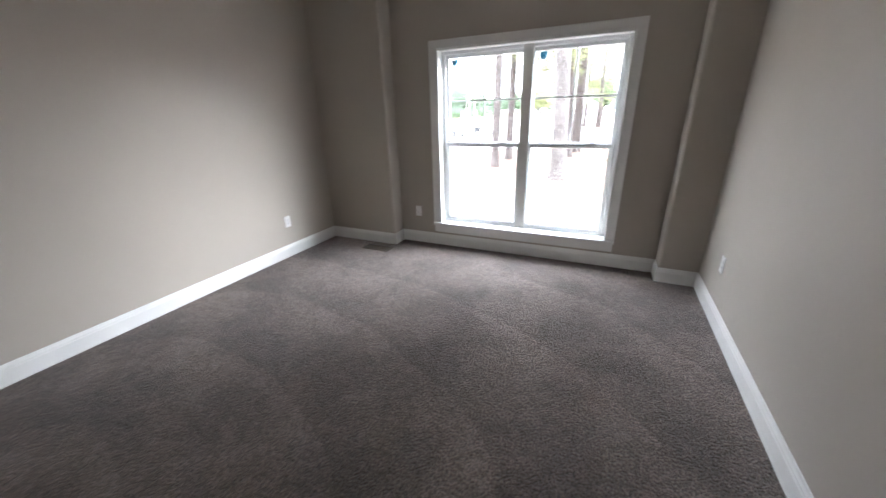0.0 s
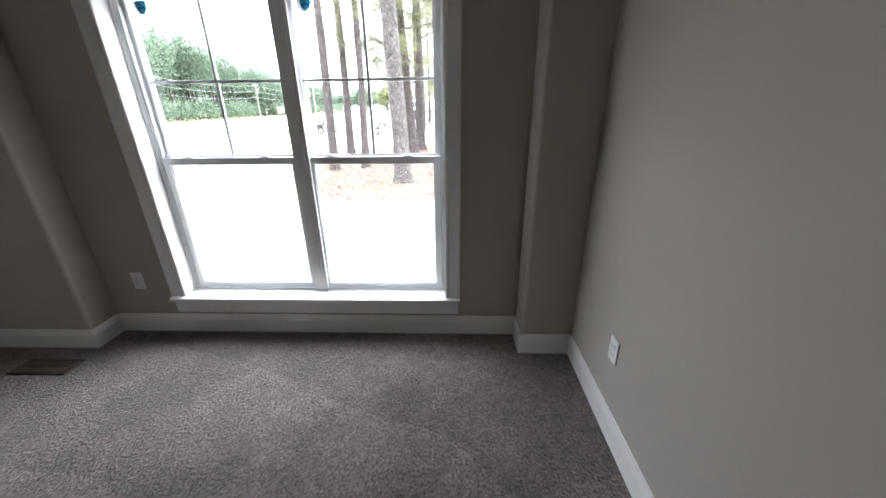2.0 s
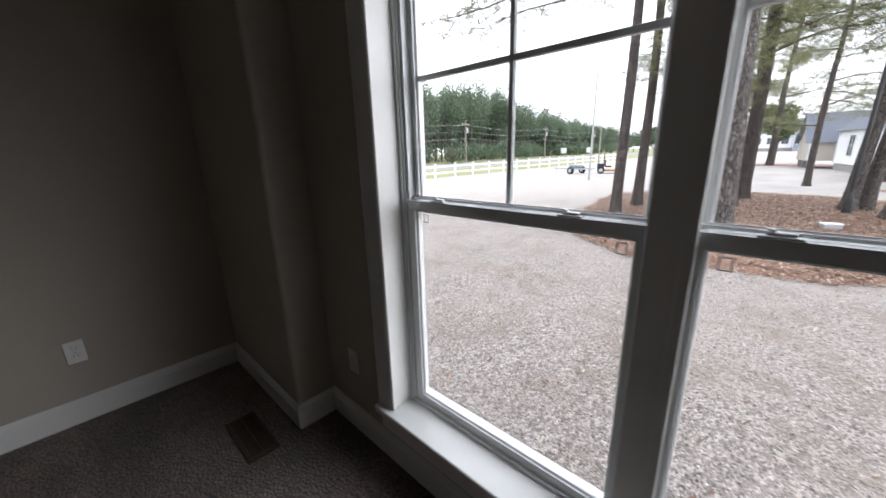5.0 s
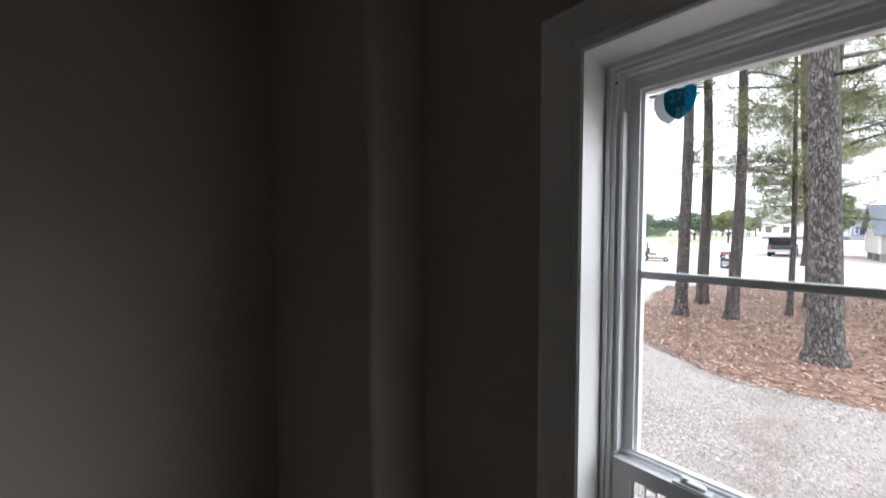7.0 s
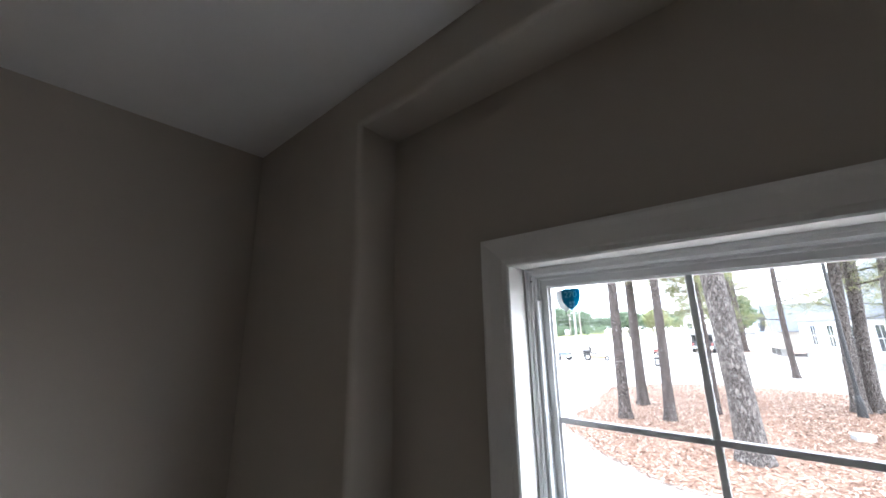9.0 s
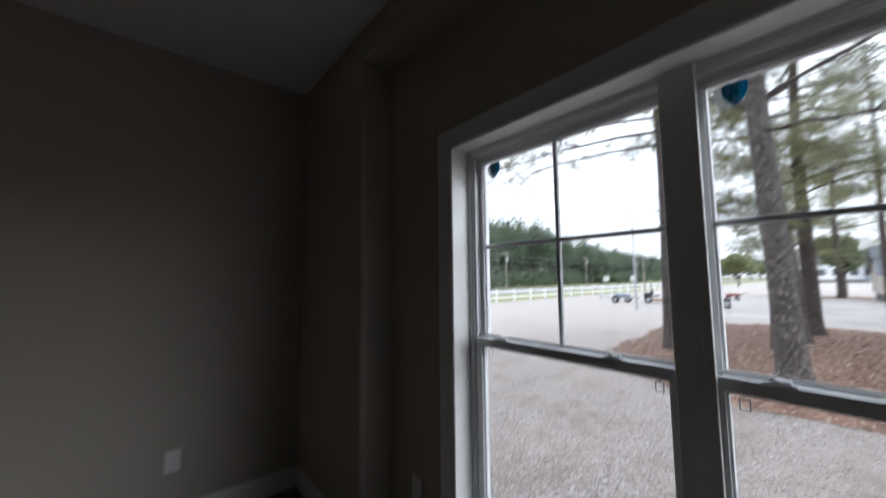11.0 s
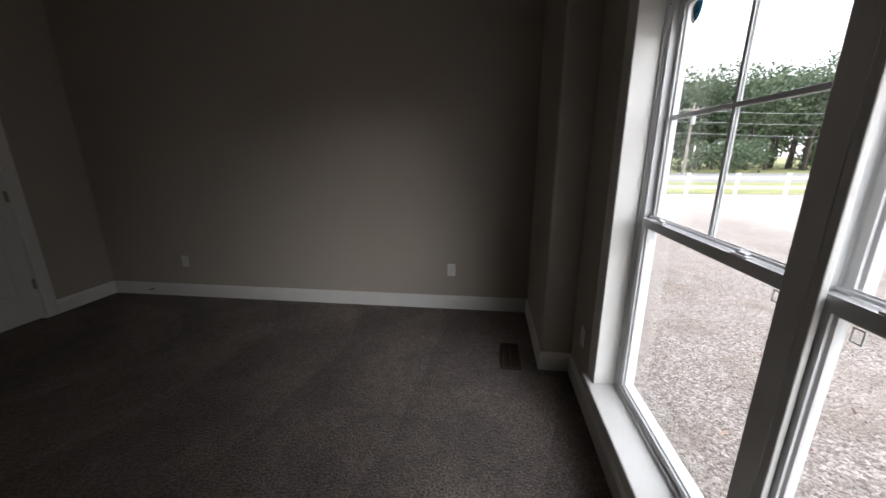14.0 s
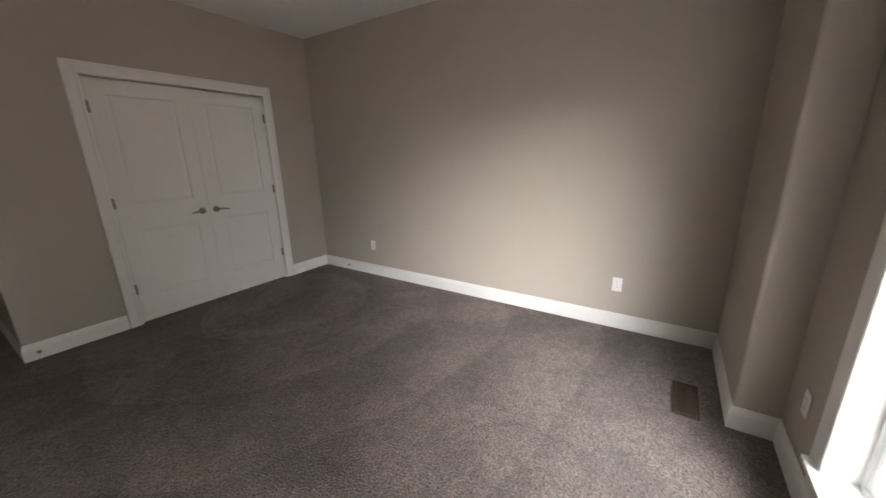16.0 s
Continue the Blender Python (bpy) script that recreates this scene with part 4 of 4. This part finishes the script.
for i in range(64):
    x, y = -78 + 125 * (i + rng.random()) / 64, rng.uniform(188, 214)
    h = rng.uniform(8.0, 12.5)
    tube([Vector((x, y, GROUND)), Vector((x, y, h * 0.5)), Vector((x, y, h * 0.8))], [0.2, 0.14, 0.06], 5, tvs, tfs)
    blob_crown((x, y, h * 0.52), (4.6, 4.0, h * 0.5), 800, 0.42, lvs, lfs)
woods = thing("woodland", "dense green mixed woodland across the road", "trees", kind="stuff")
ob = from_arrays("foliage", lvs, lfs, M_LEAF_HAZY)
ob.parent = woods
ob = from_arrays("trunks", tvs, tfs, M_BARK2)
ob.parent = woods


def leafy_tree(name, x, y, height, rad, material, label, trunk_r=0.12, leaf=0.22, count=2600, trunk_share=0.4):
    """A small broad-leaved tree or shrub."""
    t = thing(name, label, "tree" if trunk_share > 0.1 else "shrub", at=pose(x, y, GROUND))
    vs, fs = [], []
    tube([Vector((0, 0, -0.05)), Vector((0.05, 0, height * 0.35)), Vector((0, 0.05, height * 0.8))], [trunk_r, trunk_r * 0.7, trunk_r * 0.25], 9, vs, fs, 0.05)
    for i in range(7):
        a = i * 0.9
        tube([Vector((0.02, 0, height * (trunk_share - 0.08))), Vector((math.cos(a) * rad * 0.3, math.sin(a) * rad * 0.3, height * (trunk_share + 0.15))), Vector((math.cos(a) * rad * 0.6, math.sin(a) * rad * 0.6, height * (trunk_share + 0.3)))], [trunk_r * 0.4, trunk_r * 0.25, 0.02], 5, vs, fs)
    ob = from_arrays("trunk", vs, fs, M_BARK2, True)
    ob.parent = t
    vs, fs = [], []
    blob_crown((0, 0, height * (trunk_share + 1) / 2), (rad, rad, height * (1 - trunk_share) * 0.55), count, leaf, vs, fs)
    ob = from_arrays("crown", vs, fs, material)
    ob.parent = t
    return t


leafy_tree("shrub", -43.0, 50.0, 3.0, 1.9, M_LEAF_RED, "red autumn shrub at the edge of the woods", 0.08, 0.25, 900, 0.05)
leafy_tree("tree", 1.5, 54, 6.8, 2.6, M_LEAF, "green broad-leaved tree behind the cottage", 0.16, 0.2, 2600, 0.35)
leafy_tree("tree", -12.9, 88, 7.2, 3.6, M_LEAF_LIGHT, "pale green rounded tree across the lot", 0.18, 0.3, 2600, 0.25)
leafy_tree("tree", -24, 112, 8.0, 5.0, M_LEAF_HAZY, "green tree beyond the lot", 0.2, 0.4, 2400, 0.2)

# ---- outdoors: fence, poles, lamp ----
fence = thing("fence", "white two-rail vinyl ranch fence along the road", "fence")
FX = -17.6
bm_post = boxes((-0.065, 0.065, -0.065, 0.065, 0.0, 1.12), (-0.085, 0.085, -0.085, 0.085, 1.12, 1.16), bevel=0.008)
post_mesh = bpy.data.meshes.new("post")
bm_post.to_mesh(post_mesh)
bm_post.free()
post_mesh.materials.append(M_WHITE)
bm_rail = boxes((-0.02, 0.02, 0.066, 2.334, -0.07, 0.07), bevel=0.006)
rail_mesh = bpy.data.meshes.new("rail")
bm_rail.to_mesh(rail_mesh)
bm_rail.free()
rail_mesh.materials.append(M_WHITE)
for i in range(34):
    yy = -14 + 2.4 * i
    p = new("post", post_mesh)
    p.parent = fence
    p.matrix_basis = pose(FX, yy, GROUND)
    for hz in (0.42, 0.92):
        rl = new("rail", rail_mesh)
        rl.parent = fence
        rl.matrix_basis = pose(FX, yy, GROUND + hz)


def utility_pole(x, y, h, label, wood=True, arm=True):
    p = thing("utility_pole", label, "utility pole", "utility poles", at=pose(x, y, GROUND))
    part("pole", rod(bmesh.new(), (0, 0, -0.05), (0, 0, h), 0.15 if wood else 0.07, 0.10 if wood else 0.045, 12), M_POLE if wood else M_STEEL, p)
    if arm:
        part("crossarm", boxes((-0.06, 0.06, -1.1, 1.1, h - 0.75, h - 0.62), bevel=0.01), M_POLE, p)
        for k in (-0.95, -0.4, 0.4, 0.95):
            part("insulator", rod(bmesh.new(), (0, k, h - 0.62), (0, k, h - 0.45), 0.05, 0.03, 8), M_STEEL, p)
        part("transformer", rod(bmesh.new(), (0.3, 0, h - 2.2), (0.3, 0, h - 1.3), 0.2, 0.2, 14), M_STEEL, p)
    return p


utility_pole(-6.85, 23.2, 6.7, "thin bleached pole standing in the gravel lot", False, False)
for yy in (14, 44, 74, 104):
    utility_pole(-40.4, yy + 7, 7.4, "wooden utility pole along the woods", True, True)
wires = thing("power_lines", "black overhead lines strung between the roadside poles", "power line")
for dx, hz in ((0, 6.7), (0, 5.6), (0.4, 4.4)):
    bm = bmesh.new()
    prev = None
    for i in range(61):
        yy = -60 + 4 * i
        s = ((yy - 21) % 30) / 30
        p = Vector((-40.4 + dx, yy, GROUND + hz - 1.3 * s * (1 - s) * 2))
        if prev is not None:
            rod(bm, prev, p, 0.018, sides=5, cap=False)
        prev = p
    part("wire", bm, M_STEEL, wires)

lamp = thing("street_lamp", "black post lamp with frosted lantern head", "street lamp", at=pose(3.85, 13.6, GROUND + bed_height(3.85, 13.6)))
part("base", rod(rod(bmesh.new(), (0, 0, -0.1), (0, 0, 0.4), 0.11, 0.08, 16), (0, 0, 0.4), (0, 0, 0.55), 0.08, 0.05, 16), M_BLACK, lamp)
part("post", rod(bmesh.new(), (0, 0, 0.5), (0, 0, 4.62), 0.05, 0.04, 14), M_BLACK, lamp)
head = part("lantern", rod(rod(bmesh.new(), (0, 0, 4.60), (0, 0, 4.72), 0.05, 0.14, 14), (0, 0, 4.72), (0, 0, 4.76), 0.14, 0.14, 14), M_BLACK, lamp)
part("globe", rod(bmesh.new(), (0, 0, 4.76), (0, 0, 5.04), 0.13, 0.17, 14), M_LAMPGLASS, head, "frosted glass globe")
part("cap", rod(rod(rod(bmesh.new(), (0, 0, 5.04), (0, 0, 5.09), 0.23, 0.23, 16), (0, 0, 5.09), (0, 0, 5.24), 0.23, 0.09, 16), (0, 0, 5.24), (0, 0, 5.33), 0.07, 0.03, 10), M_BLACK, head, "black metal cap")


# ---- outdoors: houses ----
def lap_wall(bm, length, height, course=0.12, gable=0.0):
    """A wall of lapped boards along x facing -y; with gable it rises to a point."""
    rows = int((height + gable) / course)
    for i in range(rows):
        z0, z1 = i * course, (i + 1) * course
        cut = 0.0
        if z1 > height and gable:
            cut = (z1 - height) / gable * length / 2
        if length - 2 * cut < 0.1:
            break
        a, b = cut, length - cut
        q = [bm.verts.new(c) for c in ((a, -0.022, z0), (b, -0.022, z0), (b, -0.004, z1), (a, -0.004, z1), (a, 0.10, z0), (b, 0.10, z0), (b, 0.10, z1), (a, 0.10, z1))]
        for f in ((0, 1, 2, 3), (5, 4, 7, 6), (4, 0, 3, 7), (1, 5, 6, 2), (4, 5, 1, 0), (3, 2, 6, 7)):
            bm.faces.new([q[k] for k in f])
    bmesh.ops.recalc_face_normals(bm, faces=bm.faces)
    return bm


def house(label, at, w, d, h, gable, siding, base=0.6, windows=(), side_windows=(), trim_m=None, course=0.14, piers=False):
    """A gabled house, its gable end facing -y, ridge along y."""
    trim_m = trim_m or M_WHITE
    ho = thing("house", label, "house", at=at)
    if piers:
        for px in (0.15, w * 0.5, w - 0.35):
            for py in (0.1, d - 0.4):
                part("pier", boxes((px, px + 0.3, py, py + 0.3, -0.1, base), bevel=0.01), M_BLOCK, ho)
    else:
        part("foundation", boxes((0.03, w - 0.03, 0.03, d - 0.03, -0.1, base)), M_BLOCK, ho)
    m = Matrix.Translation((0, 0, base))
    for nm, mm, ln, gb in (("wall", m, w, gable), ("wall", m @ Matrix.Translation((w, d, 0)) @ Matrix.Rotation(math.pi, 4, "Z"), w, gable), ("wall", m @ Matrix.Translation((0, d, 0)) @ Matrix.Rotation(-math.pi / 2, 4, "Z"), d, 0), ("wall", m @ Matrix.Translation((w, 0, 0)) @ Matrix.Rotation(math.pi / 2, 4, "Z"), d, 0)):
        ob = part(nm, lap_wall(bmesh.new(), ln, h, course, gb), siding, ho)
        ob.matrix_basis = mm
    for cx in (0, w):
        for cy in (0, d):
            part("corner_board", boxes((cx - 0.06, cx + 0.06, cy - 0.06, cy + 0.06, base, base + h)), trim_m, ho)
    over = 0.35
    sl = math.hypot(w / 2, gable)
    for s in (0, 1):
        bm = bmesh.new()
        n = int(sl / 0.3)
        for i in range(n + 2):
            t0, t1 = (i - 1.2) / n, (i - 0.1) / n
            xa, xb = w / 2 * min(t0, 1.0), w / 2 * min(t1, 1.0)
            za, zb = base + h + gable * min(t0, 1.0) + 0.06, base + h + gable * min(t1, 1.0) + 0.05
            if t0 >= 1:
                break
            if s:
                xa, xb = w - xa, w - xb
            q = [bm.verts.new(c) for c in ((xa, -over, za), (xb, -over, zb), (xb, d + over, zb), (xa, d + over, za), (xa, -over, za - 0.03), (xb, -over, zb - 0.06), (xb, d + over, zb - 0.06), (xa, d + over, za - 0.03))]
            for f in ((0, 1, 2, 3), (7, 6, 5, 4), (0, 4, 5, 1), (1, 5, 6, 2), (2, 6, 7, 3), (3, 7, 4, 0)):
                bm.faces.new([q[k] for k in f])
        bmesh.ops.recalc_face_normals(bm, faces=bm.faces)
        part("roof", bm, M_ROOF, ho, "grey shingle roof")
        bm = bmesh.new()
        x0, x1 = (-0.3, w / 2) if s == 0 else (w + 0.3, w / 2)
        zl = base + h - gable * 0.3 / (w / 2)
        q = [bm.verts.new(c) for c in ((x0, -over - 0.02, zl - 0.14), (x1, -over - 0.02, base + h + gable - 0.14), (x1, -over - 0.02, base + h + gable + 0.02), (x0, -over - 0.02, zl + 0.02), (x0, -over + 0.02, zl - 0.14), (x1, -over + 0.02, base + h + gable - 0.14), (x1, -over + 0.02, base + h + gable + 0.02), (x0, -over + 0.02, zl + 0.02))]
        for f in ((0, 1, 2, 3), (5, 4, 7, 6), (4, 0, 3, 7), (1, 5, 6, 2), (4, 5, 1, 0), (3, 2, 6, 7)):
            bm.faces.new([q[k] for k in f])
        bmesh.ops.recalc_face_normals(bm, faces=bm.faces)
        part("bargeboard", bm, trim_m, ho)
    for face, lst in ((0, windows), (1, side_windows)):
        for wx, wz, ww, wh in lst:
            if face == 0:
                mm = Matrix.Translation((wx, -0.03, base + wz))
            else:
                mm = Matrix.Translation((-0.03, wx + ww, base + wz)) @ Matrix.Rotation(-math.pi / 2, 4, "Z")
            o = part("window", boxes((-0.08, 0, -0.03, 0.03, -0.08, wh + 0.08), (ww, ww + 0.08, -0.03, 0.03, -0.08, wh + 0.08), (0, ww, -0.03, 0.03, wh, wh + 0.08), (0, ww, -0.03, 0.03, -0.08, 0), (0, ww, -0.02, 0.02, wh / 2 - 0.02, wh / 2 + 0.02), (ww / 2 - 0.015, ww / 2 + 0.015, -0.018, 0.018, 0, wh)), trim_m, ho)
            o.matrix_basis = mm
            part("pane", boxes((0.001, ww - 0.001, -0.008, 0.004, 0.001, wh - 0.001)), M_DARKGLASS, o, "dark glass")
    return ho


house("tan sided cottage on block piers with grey roof", pose(7.6, 41.0, GROUND, 0, 0, 97), 4.4, 3.9, 1.6, 2.1, M_SIDING_TAN, 0.62, (), ((1.7, 0.55, 0.5, 0.65),), None, 0.1, True)
house("white sided house with a steep gable", pose(7.6, 26.0, GROUND, 0, 0, 10), 15.0, 14.0, 2.5, 6.8, M_SIDING, 0.5, (), ((1.6, 0.6, 0.95, 1.35), (4.6, 0.6, 0.95, 1.35), (7.8, 0.6, 0.95, 1.35), (10.8, 0.6, 0.95, 1.35)), None, 0.13)
house("white farmhouse with a front gable and grey roof", pose(-12.4, 128, GROUND, 0, 0, 3), 6.4, 12, 4.6, 3.0, M_SIDING, 0.9, ((0.8, 1.0, 1.2, 1.6), (4.2, 1.0, 1.2, 1.6), (2.6, 4.4, 1.2, 1.3)), (), None, 0.25)
house("white long house wing with slate roof and many windows", pose(8.6, 131, GROUND, 0, 0, 90), 10, 14.4, 3.9, 3.0, M_SIDING, 0.9, (), ((1.0, 1.0, 1.4, 1.6), (3.6, 1.0, 1.4, 1.6), (6.2, 1.0, 1.4, 1.6), (9.0, 1.0, 1.4, 1.6), (11.6, 1.0, 1.4, 1.6)), None, 0.25)
house("slate-blue sided porch gable with white trim", pose(3.4, 126.5, GROUND, 0, 0, 2), 4.6, 6, 3.4, 2.0, M_SIDING_BLUE, 0.9, ((0.7, 0.8, 1.3, 1.6), (2.6, 0.8, 1.3, 1.6)), (), None, 0.25)


# ---- outdoors: vehicles and oddments ----
def wheel(parent, x, y, r, w):
    """A wheel whose axle runs along y."""
    bm = rod(bmesh.new(), (x, y - w / 2, r), (x, y + w / 2, r), r, r, 20)
    t = part("wheel", bm, M_TYRE, parent)
    part("rim", rod(bmesh.new(), (x, y - w / 2 - 0.01, r), (x, y + w / 2 + 0.01, r), r * 0.55, r * 0.55, 14), M_STEEL, t)


def pickup(at):
    c = thing("pickup_truck", "black pickup truck parked on the drive", "truck", at=at)
    part("body", boxes((-2.6, 2.6, -0.92, 0.92, 0.45, 1.0), (0.3, 2.6, -0.92, 0.92, 0.98, 1.08), bevel=0.06), M_CAR, c)
    part("cab", boxes((-0.9, 1.0, -0.82, 0.82, 1.02, 1.72), bevel=0.12), M_CAR, c)
    part("rack", boxes((-2.45, -0.95, -0.86, -0.80, 1.1, 1.66), (-2.45, -0.95, 0.80, 0.86, 1.1, 1.66), (-2.5, -0.95, -0.88, 0.88, 1.66, 1.76), bevel=0.01), M_BLACK, c, "black canopy frame over the bed")
    part("windscreen", boxes((0.98, 1.012, -0.7, 0.7, 1.15, 1.6)), M_DARKGLASS, c)
    part("rear_window", boxes((-0.915, -0.89, -0.65, 0.65, 1.2, 1.58)), M_DARKGLASS, c)
    part("bed_cover", boxes((-2.55, -0.95, -0.86, 0.86, 1.002, 1.1), bevel=0.02), M_BLACK, c)
    part("bumper", boxes((-2.72, -2.6, -0.88, 0.88, 0.45, 0.66), bevel=0.03), M_STEEL, c)
    for k in (-0.78, 0.78):
        part("tail_light", boxes((-2.63, -2.58, k - 0.09, k + 0.09, 0.72, 0.98), bevel=0.01), M_RED, c)
    for wx in (-1.6, 1.65):
        for wy in (-0.82, 0.82):
            wheel(c, wx, wy, 0.38, 0.26)


pickup(pose(-1.75, 45.5, GROUND, 0, 0, 91))


def trailer(at):
    c = thing("utility_trailer", "small galvanised boat trailer with a blue load", "trailer", at=at)
    part("frame", boxes((-1.3, 1.2, -0.6, -0.52, 0.38, 0.46), (-1.3, 1.2, 0.52, 0.6, 0.38, 0.46), (-1.3, -1.22, -0.52, 0.52, 0.38, 0.46), (1.12, 1.2, -0.52, 0.52, 0.38, 0.46)), M_STEEL, c)
    part("tongue", rod(bmesh.new(), (1.2, 0, 0.42), (2.4, 0, 0.40), 0.04), M_STEEL, c)
    part("load", boxes((-0.45, 0.55, -0.3, 0.3, 0.47, 0.72), bevel=0.1), M_BLUE, c, "blue wrapped load")
    part("fender", boxes((-0.45, 0.45, -0.86, -0.62, 0.60, 0.66), bevel=0.02), M_STEEL, c)
    part("jack", rod(bmesh.new(), (2.1, 0, 0.0), (2.1, 0, 0.75), 0.03), M_STEEL, c)
    for wy in (-0.74, 0.74):
        wheel(c, 0, wy, 0.29, 0.18)


trailer(pose(-10.2, 29.0, GROUND, 0, 0, 165))

mower = thing("zero_turn_mower", "orange and grey riding mower parked in the lot", "mower", at=pose(-8.0, 30.5, GROUND, 0, 0, 20))
part("deck", boxes((-0.9, 0.7, -0.6, 0.6, 0.18, 0.34), bevel=0.04), M_ORANGE, mower)
part("engine", boxes((-1.0, -0.45, -0.32, 0.32, 0.36, 0.8), bevel=0.05), M_BLACK, mower)
part("seat", boxes((-0.4, 0.1, -0.25, 0.25, 0.5, 0.62), (-0.45, -0.34, -0.25, 0.25, 0.6, 1.05), bevel=0.04), M_BLACK, mower)
part("roll_bar", rod(rod(rod(bmesh.new(), (-0.5, -0.45, 0.35), (-0.5, -0.45, 1.5), 0.03), (-0.5, 0.45, 0.35), (-0.5, 0.45, 1.5), 0.03), (-0.5, -0.47, 1.5), (-0.5, 0.47, 1.5), 0.03), M_BLACK, mower)
for wx, wr in ((-0.7, 0.28), (0.75, 0.17)):
    for wy in (-0.55, 0.55):
        wheel(mower, wx, wy, wr, 0.2)

sign = thing("yard_sign", "small dark sign board on a short post", "sign", at=pose(-2.4, 23.9, GROUND + 0.004))
part("board", boxes((-0.22, 0.22, -0.015, 0.015, 0.28, 0.82), bevel=0.006), M_BLACK, sign)
part("lettering", boxes((-0.15, 0.15, -0.018, -0.0155, 0.62, 0.66), (-0.15, 0.15, -0.018, -0.0155, 0.52, 0.56), (-0.15, 0.08, -0.018, -0.0155, 0.42, 0.46)), M_SIDING, sign, "pale unreadable lines")
for k in (-0.15, 0.15):
    part("stake", rod(bmesh.new(), (k, 0, -0.05), (k, 0, 0.3), 0.012), M_STEEL, sign)

box_thing = thing("irrigation_box", "small pale grey utility box in the straw bed", "utility box", at=pose(3.4, 10.8, GROUND + bed_height(3.4, 10.8), 0, 0, 20))
part("body", boxes((-0.16, 0.16, -0.1, 0.1, -0.05, 0.1), bevel=0.02), M_STEEL, box_thing)
part("lid", boxes((-0.17, 0.17, -0.11, 0.11, 0.1, 0.125), bevel=0.01), M_WHITE, box_thing, "white lid")

pole_light = thing("parking_light", "tall grey pole light at the lot's edge", "street lamp", at=pose(-11.1, 36.3, GROUND))
part("pole", rod(bmesh.new(), (0, 0, -0.05), (0, 0, 4.1), 0.07, 0.05, 12), M_POLE, pole_light)
part("arm", rod(bmesh.new(), (0, 0, 4.02), (-0.5, 0, 4.15), 0.03, 0.025, 8), M_STEEL, pole_light)
part("lamp_head", boxes((-0.85, -0.45, -0.12, 0.12, 4.1, 4.2), bevel=0.03), M_STEEL, pole_light)

for sy, sw in ((97, 1.5), (104, 1.2)):
    rs = thing("road_sign", "white sign board on a post beside the road", "sign", "road signs", at=pose(-43 + (sy - 97) * 0.6, sy, GROUND, 0, 0, 25))
    part("post", rod(bmesh.new(), (0, 0, -0.05), (0, 0, 1.2), 0.05), M_STEEL, rs)
    part("board", boxes((-sw / 2, sw / 2, -0.04, 0.04, 0.9, 2.3), bevel=0.01), M_WHITE, rs)

cart = thing("garden_cart", "small red cart parked past the pines", "cart", at=pose(-4.6, 37.5, GROUND, 0, 0, 15))
part("tub", boxes((-0.45, 0.45, -0.3, 0.3, 0.34, 0.6), bevel=0.05), M_RED, cart)
part("handle", rod(bmesh.new(), (0.45, 0, 0.4), (0.9, 0, 0.7), 0.02), M_BLACK, cart)
for wx in (-0.3, 0.3):
    for wy in (-0.34, 0.34):
        wheel(cart, wx, wy, 0.17, 0.08)

# fallen leaves blown over the gravel
scatter_flakes("fallen_leaves", 520, lambda: (rng.uniform(-7, 7), rng.uniform(0.8, 7), GROUND), 0.022, M_STRAWBIT, "dry brown leaves scattered on the gravel", "leaves", 0.4)
